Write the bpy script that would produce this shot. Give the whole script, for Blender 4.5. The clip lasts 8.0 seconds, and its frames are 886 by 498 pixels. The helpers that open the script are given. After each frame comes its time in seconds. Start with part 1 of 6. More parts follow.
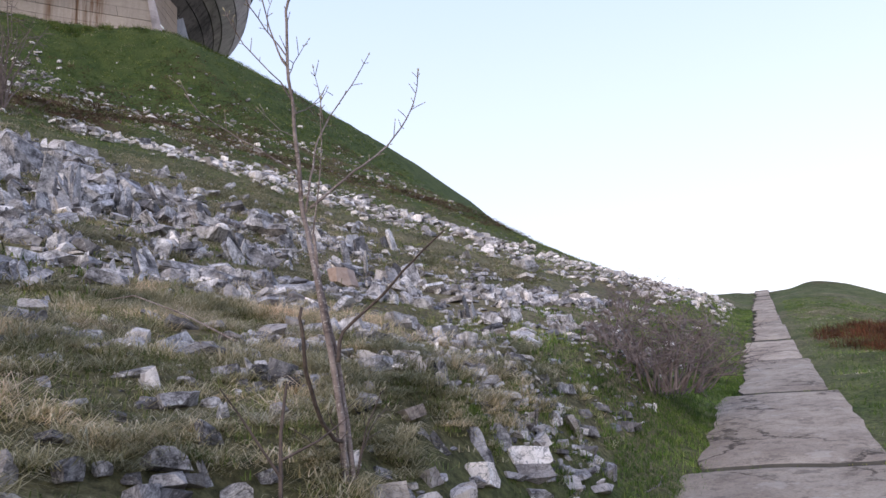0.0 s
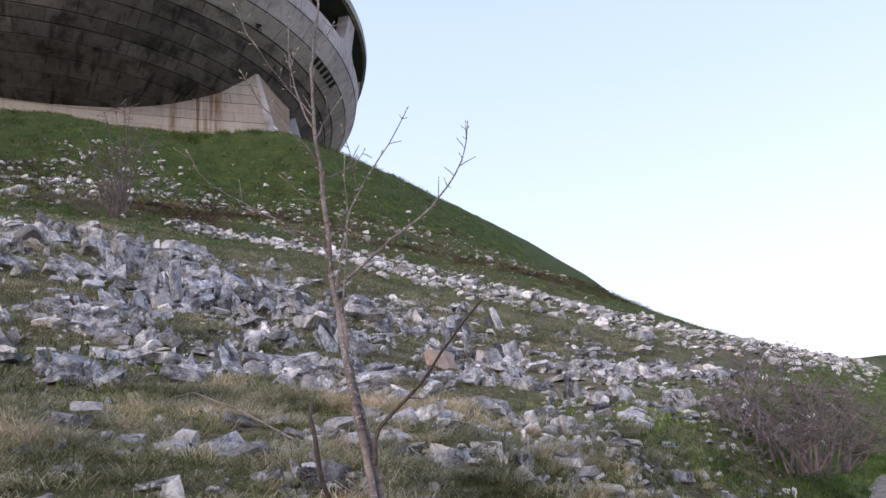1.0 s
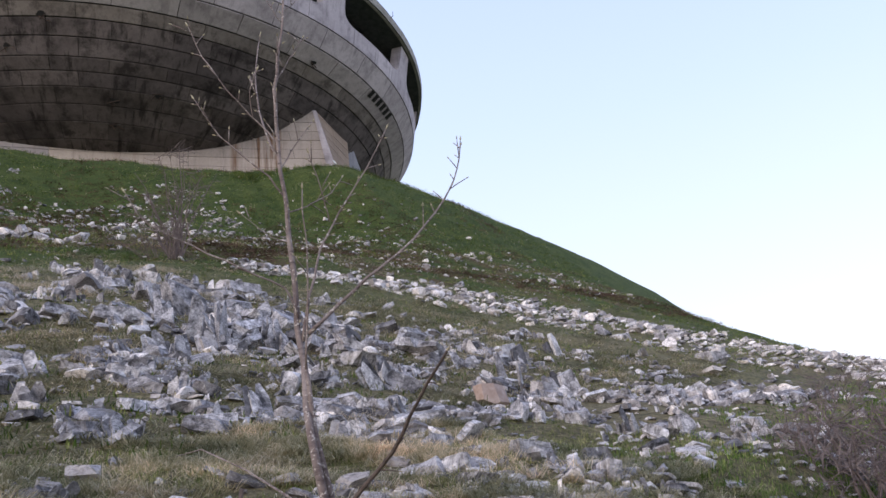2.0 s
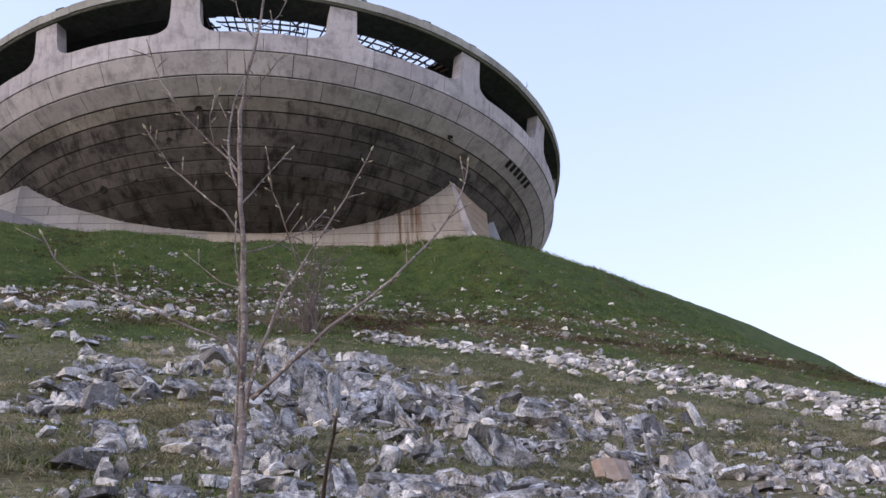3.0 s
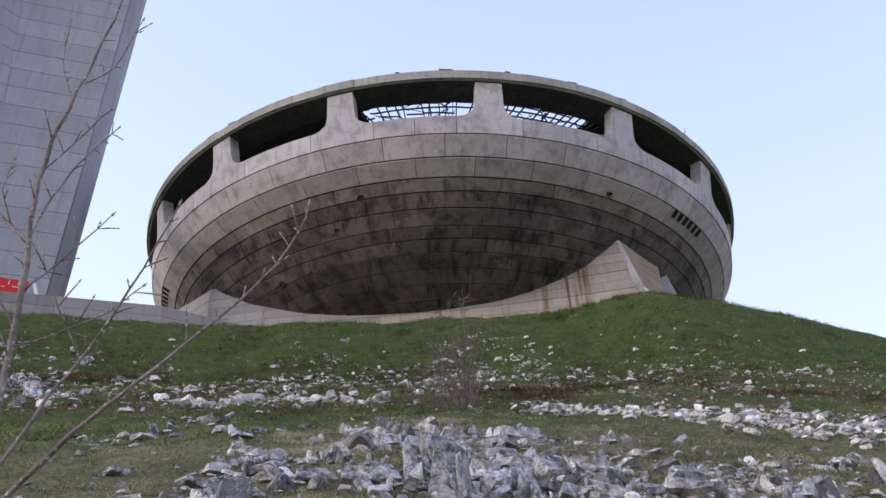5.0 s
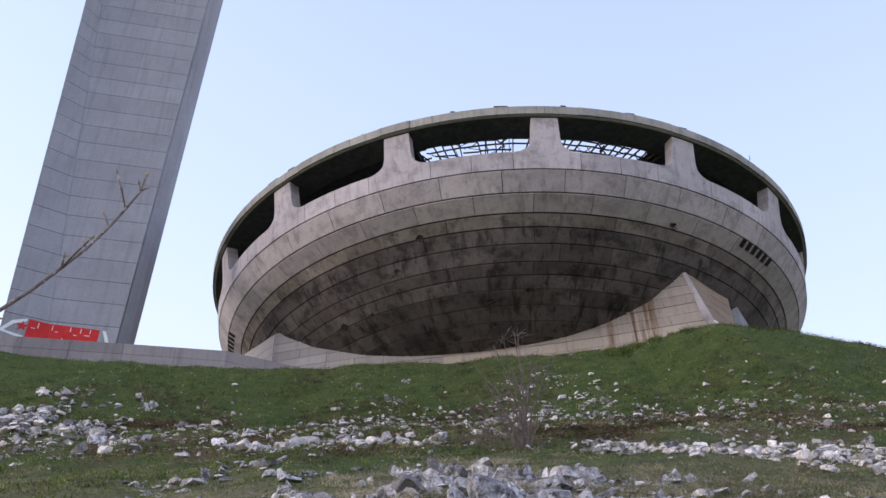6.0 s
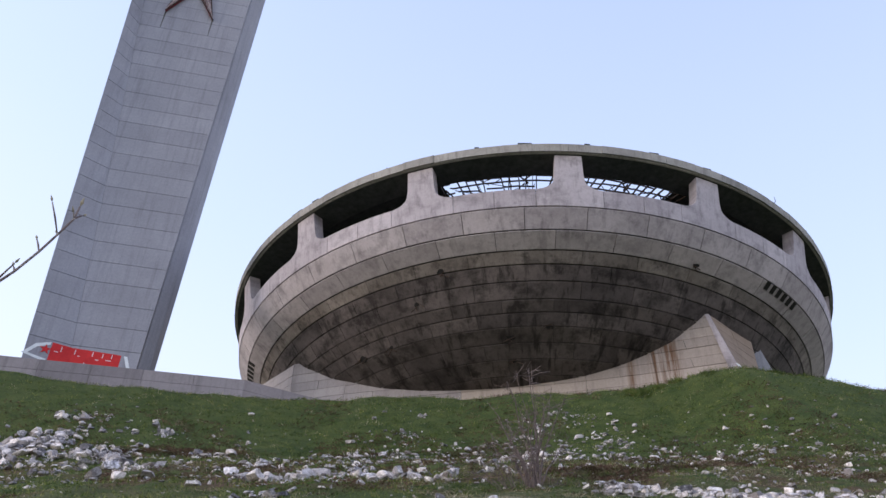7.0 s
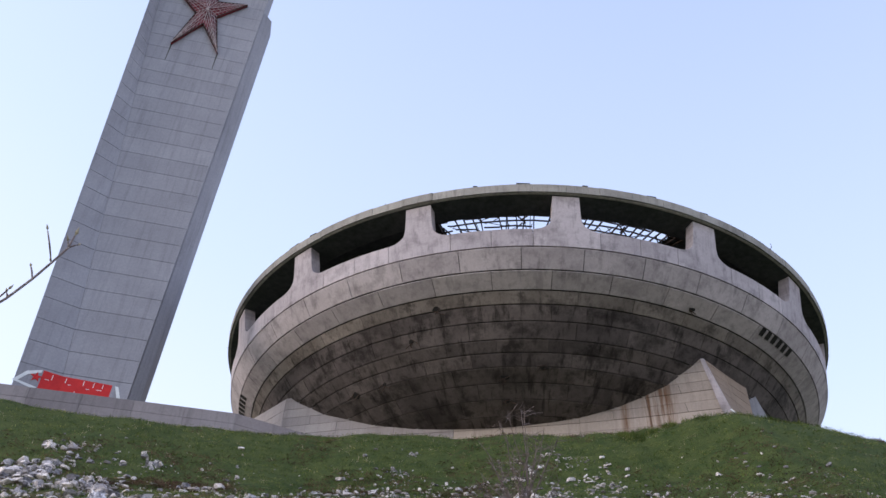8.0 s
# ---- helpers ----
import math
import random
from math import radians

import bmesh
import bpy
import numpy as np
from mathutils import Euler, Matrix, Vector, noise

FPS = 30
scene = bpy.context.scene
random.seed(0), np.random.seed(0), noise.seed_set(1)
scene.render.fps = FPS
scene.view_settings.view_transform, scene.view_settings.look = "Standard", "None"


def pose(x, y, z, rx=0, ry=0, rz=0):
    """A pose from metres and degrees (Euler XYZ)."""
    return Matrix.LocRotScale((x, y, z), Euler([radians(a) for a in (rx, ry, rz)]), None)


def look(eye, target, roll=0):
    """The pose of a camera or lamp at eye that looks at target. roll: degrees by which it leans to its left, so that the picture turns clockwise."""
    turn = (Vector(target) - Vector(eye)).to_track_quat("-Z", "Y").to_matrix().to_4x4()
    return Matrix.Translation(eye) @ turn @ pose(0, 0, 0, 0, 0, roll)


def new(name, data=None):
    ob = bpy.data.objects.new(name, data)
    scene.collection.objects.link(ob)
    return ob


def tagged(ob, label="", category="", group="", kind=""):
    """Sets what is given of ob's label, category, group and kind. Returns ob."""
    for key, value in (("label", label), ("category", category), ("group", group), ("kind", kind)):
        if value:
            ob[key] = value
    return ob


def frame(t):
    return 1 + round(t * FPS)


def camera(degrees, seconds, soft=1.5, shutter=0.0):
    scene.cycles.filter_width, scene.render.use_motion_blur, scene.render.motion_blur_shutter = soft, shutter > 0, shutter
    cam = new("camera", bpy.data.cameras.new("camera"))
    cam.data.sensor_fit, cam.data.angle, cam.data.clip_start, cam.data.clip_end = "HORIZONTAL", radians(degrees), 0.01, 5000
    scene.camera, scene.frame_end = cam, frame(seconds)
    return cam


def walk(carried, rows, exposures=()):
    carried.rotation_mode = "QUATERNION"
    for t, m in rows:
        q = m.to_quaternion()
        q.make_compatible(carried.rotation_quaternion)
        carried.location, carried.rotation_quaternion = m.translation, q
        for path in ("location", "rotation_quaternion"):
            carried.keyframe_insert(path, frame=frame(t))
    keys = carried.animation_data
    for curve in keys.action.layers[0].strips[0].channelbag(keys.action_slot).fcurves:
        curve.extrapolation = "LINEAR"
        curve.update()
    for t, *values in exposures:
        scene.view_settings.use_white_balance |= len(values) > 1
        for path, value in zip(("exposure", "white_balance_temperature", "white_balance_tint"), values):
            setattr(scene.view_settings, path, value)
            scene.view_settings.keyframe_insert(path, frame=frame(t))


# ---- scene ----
cam = camera(55.6, 8.0)
PATH = [
    (0, (-13.513, -76.611, 1.448), (-12.136, -75.241, 1.925), -2.8),
    (0.5, (-13.208, -76.464, 1.501), (-11.963, -75.021, 2.109), -2.8),
    (1, (-12.93, -76.375, 1.554), (-11.792, -74.874, 2.228), -4.1),
    (1.2, (-12.8, -76.348, 1.584), (-11.712, -74.831, 2.302), -3.9),
    (2.3, (-12.191, -76.119, 1.752), (-11.255, -74.527, 2.518), -6.0),
    (2.5, (-11.987, -76.075, 1.698), (-11.122, -74.466, 2.512), -5.8),
    (3, (-11.695, -75.874, 1.847), (-11.034, -74.225, 2.766), -3.1),
    (3.5, (-11.429, -75.824, 1.867), (-10.93, -74.181, 2.891), -3.1),
    (4, (-11.068, -75.709, 1.943), (-10.653, -74.038, 2.961), -2.1),
    (4.5, (-10.807, -75.583, 1.966), (-10.486, -73.915, 3.021), -1.9),
    (4.7, (-10.761, -75.588, 2.014), (-10.476, -73.923, 3.085), -1.8),
    (5.8, (-10.213, -75.202, 2.198), (-10.096, -73.528, 3.287), -2.6),
    (6, (-10.175, -75.085, 2.238), (-10.0935, -73.459, 3.398), -1.2),
    (6.5, (-10.027, -75.109, 2.229), (-10.002, -73.527, 3.452), -0.5),
    (7, (-9.946, -75.145, 2.196), (-9.924, -73.565, 3.423), 1.5),
    (7.5, (-9.992, -75.085, 2.222), (-9.94, -73.539, 3.49), 2.1),
    (8, (-9.92, -75.183, 2.169), (-9.895, -73.66, 3.465), 2.9),
]
walk(cam, [(t, look(eye, target, roll)) for t, eye, target, roll in PATH])

# ---------------------------------------------------------------- world and light
SUN_AZ, SUN_EL = radians(252), radians(13)          # clockwise from +y, above the horizon
world = bpy.data.worlds.new("sky")
scene.world = world
world.use_nodes = True
wn, wl = world.node_tree.nodes, world.node_tree.links
sky = wn.new("ShaderNodeTexSky")
sky.sky_type, sky.sun_disc = "NISHITA", False
sky.sun_elevation, sky.sun_rotation = SUN_EL, SUN_AZ
sky.air_density, sky.dust_density, sky.ozone_density, sky.altitude = 1.0, 4.0, 1.0, 1400
veil = wn.new("ShaderNodeMix")                       # thin high cloud over the clear sky
veil.data_type = "RGBA"
aim = wn.new("ShaderNodeTexCoord")
level = wn.new("ShaderNodeSeparateXYZ")
wl.new(aim.outputs["Generated"], level.inputs[0])
haze = wn.new("ShaderNodeMapRange")                   # the veil thickens towards the horizon
haze.inputs["From Min"].default_value, haze.inputs["From Max"].default_value = 0.0, 0.95
haze.inputs["To Min"].default_value, haze.inputs["To Max"].default_value = 0.0, 1.0
tip = wn.new("ShaderNodeMath")                       # thicker along the slopes to both sides of the hill
tip.operation = "MULTIPLY_ADD"
tip.inputs[1].default_value = -0.14
both_ways = wn.new("ShaderNodeMath")
both_ways.operation = "MULTIPLY"
wl.new(level.outputs["X"], both_ways.inputs[0])
wl.new(level.outputs["X"], both_ways.inputs[1])
wl.new(both_ways.outputs[0], tip.inputs[0])
wl.new(level.outputs["Z"], tip.inputs[2])
lean = wn.new("ShaderNodeMath")                      # clearer on the side away from the sun
lean.operation = "MULTIPLY"
wl.new(level.outputs["X"], lean.inputs[0])
wl.new(level.outputs["Z"], lean.inputs[1])
turned = wn.new("ShaderNodeMath")
turned.operation = "MULTIPLY_ADD"
turned.inputs[1].default_value = 0.36
wl.new(lean.outputs[0], turned.inputs[0])
wl.new(tip.outputs[0], turned.inputs[2])
wl.new(turned.outputs[0], haze.inputs[0])
cloud = wn.new("ShaderNodeValToRGB")
cloud.color_ramp.elements[0].color, cloud.color_ramp.elements[1].color = (1.02, 0.985, 0.985, 1), (0.36, 0.45, 0.775, 1)
cloud.color_ramp.elements.new(0.27).color = (0.685, 0.745, 0.945, 1)
cloud.color_ramp.elements.new(0.58).color = (0.52, 0.62, 0.875, 1)
wl.new(haze.outputs[0], cloud.inputs[0])
glow = wn.new("ShaderNodeVectorMath")
glow.operation = "SCALE"
glow.inputs["Scale"].default_value = 7.6
wl.new(cloud.outputs[0], glow.inputs[0])
veil.inputs[0].default_value = 0.86
wl.new(glow.outputs[0], veil.inputs[7])
wl.new(sky.outputs[0], veil.inputs[6])
wl.new(veil.outputs[2], wn["Background"].inputs[0])
wn["Background"].inputs[1].default_value = 0.138
scene.view_settings.exposure = 0.6
sun = new("sun", bpy.data.lights.new("sun", "SUN"))
sun.data.energy, sun.data.angle, sun.data.color = 1.05, radians(22), (1.0, 0.88, 0.81)
sun.matrix_world = look((0, 0, 0), (-math.sin(SUN_AZ) * math.cos(SUN_EL), -math.cos(SUN_AZ) * math.cos(SUN_EL), -math.sin(SUN_EL)))


# ---------------------------------------------------------------- materials
def material(name, rough=0.9, metal=0.0):
    m = bpy.data.materials.new(name)
    m.use_nodes = True
    b = m.node_tree.nodes["Principled BSDF"]
    b.inputs["Roughness"].default_value, b.inputs["Metallic"].default_value = rough, metal
    b.inputs["Specular IOR Level"].default_value = 0.25
    return m, m.node_tree.nodes, m.node_tree.links, b


def ramp(nodes, stops):
    r = nodes.new("ShaderNodeValToRGB")
    els = r.color_ramp.elements
    while len(els) < len(stops):
        els.new(0.5)
    for e, (p, c) in zip(els, stops):
        e.position, e.color = p, (*c, 1) if len(c) == 3 else c
    return r


def tex(nodes, links, scale, detail=5.0, rough=0.6, vec=None, stretch=None, world_space=True):
    n = nodes.new("ShaderNodeTexNoise")
    n.inputs["Scale"].default_value, n.inputs["Detail"].default_value, n.inputs["Roughness"].default_value = scale, detail, rough
    if vec is None:
        vec = nodes.new("ShaderNodeNewGeometry").outputs["Position"] if world_space else nodes.new("ShaderNodeTexCoord").outputs["Object"]
    if stretch:
        mp = nodes.new("ShaderNodeMapping")
        mp.inputs["Scale"].default_value = stretch
        links.new(vec, mp.inputs[0])
        vec = mp.outputs[0]
    links.new(vec, n.inputs["Vector"])
    return n


def mix(nodes, links, fac, a, b, kind="MIX"):
    n = nodes.new("ShaderNodeMix")
    n.data_type, n.blend_type = "RGBA", kind
    for sock, v in ((n.inputs[0], fac), (n.inputs[6], a), (n.inputs[7], b)):
        if hasattr(v, "default_value"):
            links.new(v, sock)
        elif isinstance(v, (int, float)):
            sock.default_value = v
        else:
            sock.default_value = (*v, 1)
    return n.outputs[2]


def bump(nodes, links, bsdf, height, strength, distance):
    n = nodes.new("ShaderNodeBump")
    n.inputs["Strength"].default_value, n.inputs["Distance"].default_value = strength, distance
    links.new(height, n.inputs["Height"])
    links.new(n.outputs[0], bsdf.inputs["Normal"])


def concrete(name, light, dark, streak=0.5, rust=0.0, tint=0.06, grain=0.5, blots=0.0, spokes=0.0):
    """Weathered cast concrete: mottled, with dark runs of water and, if asked for, rust."""
    m, n, l, b = material(name, 0.88)
    big = tex(n, l, 0.22, 6, 0.65)
    fine = tex(n, l, 6.0, 8, 0.7)
    runs = tex(n, l, 1.0, 6, 0.7, stretch=(2.3, 2.3, 0.13))
    base = mix(n, l, ramp_of(n, l, big.outputs[0], 0.35, 0.7), light, dark)
    base = mix(n, l, ramp_of(n, l, runs.outputs[0], 0.50, 0.72, streak), base, [c * 0.45 for c in dark])
    speck = ramp(n, [(0.3, (0.72, 0.72, 0.72)), (0.7, (1.12, 1.12, 1.12))])
    l.new(fine.outputs[0], speck.inputs[0])
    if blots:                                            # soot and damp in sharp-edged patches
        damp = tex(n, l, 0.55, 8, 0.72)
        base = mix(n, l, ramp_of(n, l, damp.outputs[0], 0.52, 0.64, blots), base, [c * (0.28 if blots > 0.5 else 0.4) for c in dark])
        lime = tex(n, l, 1.3, 7, 0.7)
        base = mix(n, l, ramp_of(n, l, lime.outputs[0], 0.62, 0.72, 0.45), base, [c * 1.25 for c in light])
    if spokes:                                           # water runs from the rim towards the middle of the saucer
        sep = n.new("ShaderNodeSeparateXYZ")
        l.new(n.new("ShaderNodeNewGeometry").outputs["Position"], sep.inputs[0])
        turn = n.new("ShaderNodeMath")
        turn.operation = "ARCTAN2"
        l.new(sep.outputs["X"], turn.inputs[0])
        l.new(sep.outputs["Y"], turn.inputs[1])
        spoke = n.new("ShaderNodeCombineXYZ")
        l.new(turn.outputs[0], spoke.inputs["X"])
        l.new(sep.outputs["Z"], spoke.inputs["Y"])
        for across, along, lo, hi in ((34.0, 0.55, 0.55, 0.64), (13.0, 0.9, 0.52, 0.66)):
            run = tex(n, l, 1.0, 5, 0.62, spoke.outputs[0], (across, along, 1.0))
            base = mix(n, l, ramp_of(n, l, run.outputs[0], lo, hi, spokes), base, [c * 0.3 for c in dark])
    base = mix(n, l, grain, base, speck.outputs[0], "MULTIPLY")
    info = n.new("ShaderNodeObjectInfo")
    vary = ramp(n, [(0.0, (1 - 2.2 * tint, 1 - 2.2 * tint, 1 - 2.0 * tint)), (1.0, (1 + tint, 1 + tint, 1 + tint))])
    l.new(info.outputs["Random"], vary.inputs[0])
    base = mix(n, l, 1.0, base, vary.outputs[0], "MULTIPLY")
    if rust:
        along = n.new("ShaderNodeVectorMath")            # metres along the front wall
        along.operation = "DOT_PRODUCT"
        l.new(n.new("ShaderNodeNewGeometry").outputs["Position"], along.inputs[0])
        along.inputs[1].default_value = (0.951, -0.3096, 0)
        spread = ramp(n, [(0.0, (0, 0, 0)), (0.10, (1, 1, 1)), (0.16, (0.15, 0.15, 0.15)), (0.36, (0.1, 0.1, 0.1)), (0.46, (1, 1, 1)), (0.78, (1, 1, 1)), (1.0, (0, 0, 0))])
        l.new(ramp_of(n, l, along.outputs["Value"], 10.7, 15.3), spread.inputs[0])
        tears = tex(n, l, 1.0, 6, 0.7, stretch=(3.2, 3.2, 0.16))
        tear = n.new("ShaderNodeMath")
        tear.operation = "MULTIPLY"
        l.new(spread.outputs[0], tear.inputs[0])
        l.new(ramp_of(n, l, tears.outputs[0], 0.42, 0.58, 0.9), tear.inputs[1])
        base = mix(n, l, tear.outputs[0], base, (0.13, 0.065, 0.032))
        spots = tex(n, l, 0.5, 5, 0.6, stretch=(1.0, 1.0, 0.12))
        base = mix(n, l, ramp_of(n, l, spots.outputs[0], 0.60, 0.70, rust), base, (0.16, 0.075, 0.035))
    l.new(base, b.inputs["Base Color"])
    bump(n, l, b, fine.outputs[0], 0.35, 0.02)
    return m


def ramp_of(n, l, value, lo, hi, top=1.0):
    r = n.new("ShaderNodeMapRange")
    r.inputs["From Min"].default_value, r.inputs["From Max"].default_value, r.inputs["To Max"].default_value = lo, hi, top
    l.new(value, r.inputs[0])
    return r.outputs[0]


def plain(name, a, b_, scale=8.0, rough=0.85, metal=0.0, relief=0.3, dist=0.01):
    m, n, l, b = material(name, rough, metal)
    t = tex(n, l, scale, 6, 0.65)
    r = ramp(n, [(0.3, a), (0.7, b_)])
    l.new(t.outputs[0], r.inputs[0])
    l.new(r.outputs[0], b.inputs["Base Color"])
    bump(n, l, b, t.outputs[0], relief, dist)
    return m


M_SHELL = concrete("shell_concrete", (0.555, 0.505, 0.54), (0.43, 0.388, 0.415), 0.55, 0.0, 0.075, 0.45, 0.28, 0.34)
# Down-facing panels: stains, plus the underside's shade darkened into both base colours.
M_UNDER = concrete("stained_shaded_concrete", (0.165, 0.14, 0.136), (0.068, 0.057, 0.056), 0.5, 0.0, 0.13, 0.5, 0.78, 0.75)
M_BELT = concrete("stained_shaded_belt", (0.27, 0.238, 0.222), (0.15, 0.128, 0.115), 0.7, 0.0, 0.10, 0.5, 0.75, 0.5)
# Right face of the base: the warm glow on it is tinted into the concrete.
M_SIDE = concrete("tan_lit_concrete", (0.37, 0.285, 0.225), (0.29, 0.22, 0.175), 0.3, 0.0, 0.05, 0.4)
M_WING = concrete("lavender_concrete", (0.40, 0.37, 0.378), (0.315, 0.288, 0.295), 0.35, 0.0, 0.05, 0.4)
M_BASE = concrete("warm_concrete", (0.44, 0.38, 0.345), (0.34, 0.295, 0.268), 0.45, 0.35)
M_TOWER = concrete("grey_concrete", (0.355, 0.355, 0.40), (0.295, 0.295, 0.335), 0.4, 0.0, 0.035)
M_PARAPET = concrete("terrace_concrete", (0.29, 0.265, 0.28), (0.225, 0.205, 0.215), 0.5, 0.0, 0.08, 0.5)
M_RIM = concrete("rim_concrete", (0.42, 0.40, 0.38), (0.24, 0.23, 0.215), 0.6)
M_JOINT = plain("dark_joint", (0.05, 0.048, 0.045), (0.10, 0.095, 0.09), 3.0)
# Near-black colour for the shade inside vent slots and broken holes.
M_SLOT = plain("opening_black", (0.012, 0.012, 0.013), (0.025, 0.024, 0.024), 3.0)
M_DARK = plain("dark_roofing", (0.04, 0.044, 0.042), (0.09, 0.095, 0.09), 2.0)
M_STEEL = plain("rusty_steel", (0.03, 0.025, 0.022), (0.09, 0.06, 0.045), 5.0, 0.7, 0.6)
M_RED = plain("red_glass", (0.014, 0.008, 0.011), (0.26, 0.022, 0.035), 0.55, 0.35)
M_FRAME = plain("pale_steel", (0.22, 0.16, 0.16), (0.58, 0.5, 0.5), 3.0, 0.6, 0.1)
M_PAINT_RED = plain("red_spray_paint", (0.48, 0.018, 0.02), (0.62, 0.03, 0.03), 2.0, 0.6, relief=0.05)
M_PAINT_WHITE = plain("white_spray_paint", (0.62, 0.66, 0.70), (0.80, 0.82, 0.84), 2.0, 0.6, relief=0.05)


def bark_material():
    """Grey-brown bark with rings of darker scars and pale lichen flecks."""
    m, n, l, b = material("grey_bark", 0.85)
    broad, scars, flecks = tex(n, l, 9.0, 5, 0.6), tex(n, l, 30.0, 6, 0.7, stretch=(0.6, 0.6, 2.0)), tex(n, l, 85.0, 3, 0.5)
    col = mix(n, l, ramp_of(n, l, broad.outputs[0], 0.35, 0.65), (0.26, 0.215, 0.205), (0.13, 0.098, 0.094))
    col = mix(n, l, ramp_of(n, l, scars.outputs[0], 0.52, 0.66, 0.8), col, (0.055, 0.04, 0.038))
    col = mix(n, l, ramp_of(n, l, flecks.outputs[0], 0.60, 0.66, 0.75), col, (0.50, 0.46, 0.43))
    l.new(col, b.inputs["Base Color"])
    bump(n, l, b, scars.outputs[0], 0.6, 0.003)
    return m


M_BARK = bark_material()
M_BARK_DARK = plain("dark_bark", (0.045, 0.035, 0.032), (0.13, 0.10, 0.09), 50.0, 0.85, 0.0, 0.5, 0.002)
M_BUD = plain("pale_bud", (0.26, 0.22, 0.15), (0.42, 0.38, 0.28), 40.0)
M_TWIG = plain("thorn_twig", (0.06, 0.045, 0.047), (0.25, 0.205, 0.205), 9.0)
M_SHRUB = plain("shrub_twig", (0.065, 0.048, 0.048), (0.21, 0.17, 0.165), 6.0)
M_BRICK = plain("red_stone", (0.27, 0.185, 0.155), (0.46, 0.37, 0.33), 9.0)


def rock_material(name, dark, middle, light, stain):
    """Foliated slate or limestone: fine layers, sharp cracks, pale bloom and lichen."""
    m, n, l, b = material(name, 0.82)
    pos = n.new("ShaderNodeNewGeometry").outputs["Position"]
    blotch = tex(n, l, 5.0, 9, 0.72, pos)
    layers = tex(n, l, 3.2, 8, 0.78, stretch=(1.0, 6.5, 1.3), world_space=False)
    both = n.new("ShaderNodeMath")
    both.operation = "ADD"
    l.new(ramp_of(n, l, blotch.outputs[0], 0.0, 1.0, 0.5), both.inputs[0])
    l.new(ramp_of(n, l, layers.outputs[0], 0.0, 1.0, 0.5), both.inputs[1])
    r = ramp(n, [(0.41, dark), (0.49, middle), (0.59, light)])
    l.new(both.outputs[0], r.inputs[0])
    isl = n.new("ShaderNodeNewGeometry")
    info = n.new("ShaderNodeObjectInfo")
    add = n.new("ShaderNodeMath")
    add.operation = "ADD"
    l.new(isl.outputs["Random Per Island"], add.inputs[0])
    l.new(info.outputs["Random"], add.inputs[1])
    fr = n.new("ShaderNodeMath")
    fr.operation = "FRACT"
    l.new(add.outputs[0], fr.inputs[0])
    v = ramp(n, [(0.0, (0.26, 0.255, 0.27)), (0.3, (0.66, 0.65, 0.67)), (0.72, (1.0, 0.985, 1.0)), (1.0, (1.32, 1.30, 1.30))])
    l.new(fr.outputs[0], v.inputs[0])
    col = mix(n, l, 1.0, r.outputs[0], v.outputs[0], "MULTIPLY")
    for scale, wide, deep in ((2.6, 0.012, 0.75), (7.0, 0.022, 0.55)):       # cracks along the level lines of a bent noise
        crack = tex(n, l, scale, 4, 0.6, pos, (1.0, 1.0, 1.8))
        crack.inputs["Distortion"].default_value = 1.2
        line = ramp(n, [(0.0, (0, 0, 0)), (0.5 - wide, (0, 0, 0)), (0.5, (1, 1, 1)), (0.5 + wide, (0, 0, 0)), (1.0, (0, 0, 0))])
        l.new(crack.outputs[0], line.inputs[0])
        part_of = n.new("ShaderNodeMath")
        part_of.operation = "MULTIPLY"
        part_of.inputs[1].default_value = deep
        l.new(line.outputs[0], part_of.inputs[0])
        col = mix(n, l, part_of.outputs[0], col, (0.035, 0.032, 0.032))
    lichen = tex(n, l, 2.6, 6, 0.68, pos)
    col = mix(n, l, ramp_of(n, l, lichen.outputs[0], 0.57, 0.66, stain), col, (0.15, 0.125, 0.085))
    bloom = tex(n, l, 11.0, 5, 0.65, pos)
    col = mix(n, l, ramp_of(n, l, bloom.outputs[0], 0.61, 0.68, 0.6), col, [min(0.85, c * 1.25) for c in light])
    l.new(col, b.inputs["Base Color"])
    rub = tex(n, l, 24.0, 6, 0.7, pos)
    hgt = n.new("ShaderNodeMath")
    hgt.operation = "ADD"
    l.new(ramp_of(n, l, rub.outputs[0], 0.0, 1.0, 0.35), hgt.inputs[0])
    l.new(both.outputs[0], hgt.inputs[1])
    bump(n, l, b, hgt.outputs[0], 0.85, 0.04)
    return m


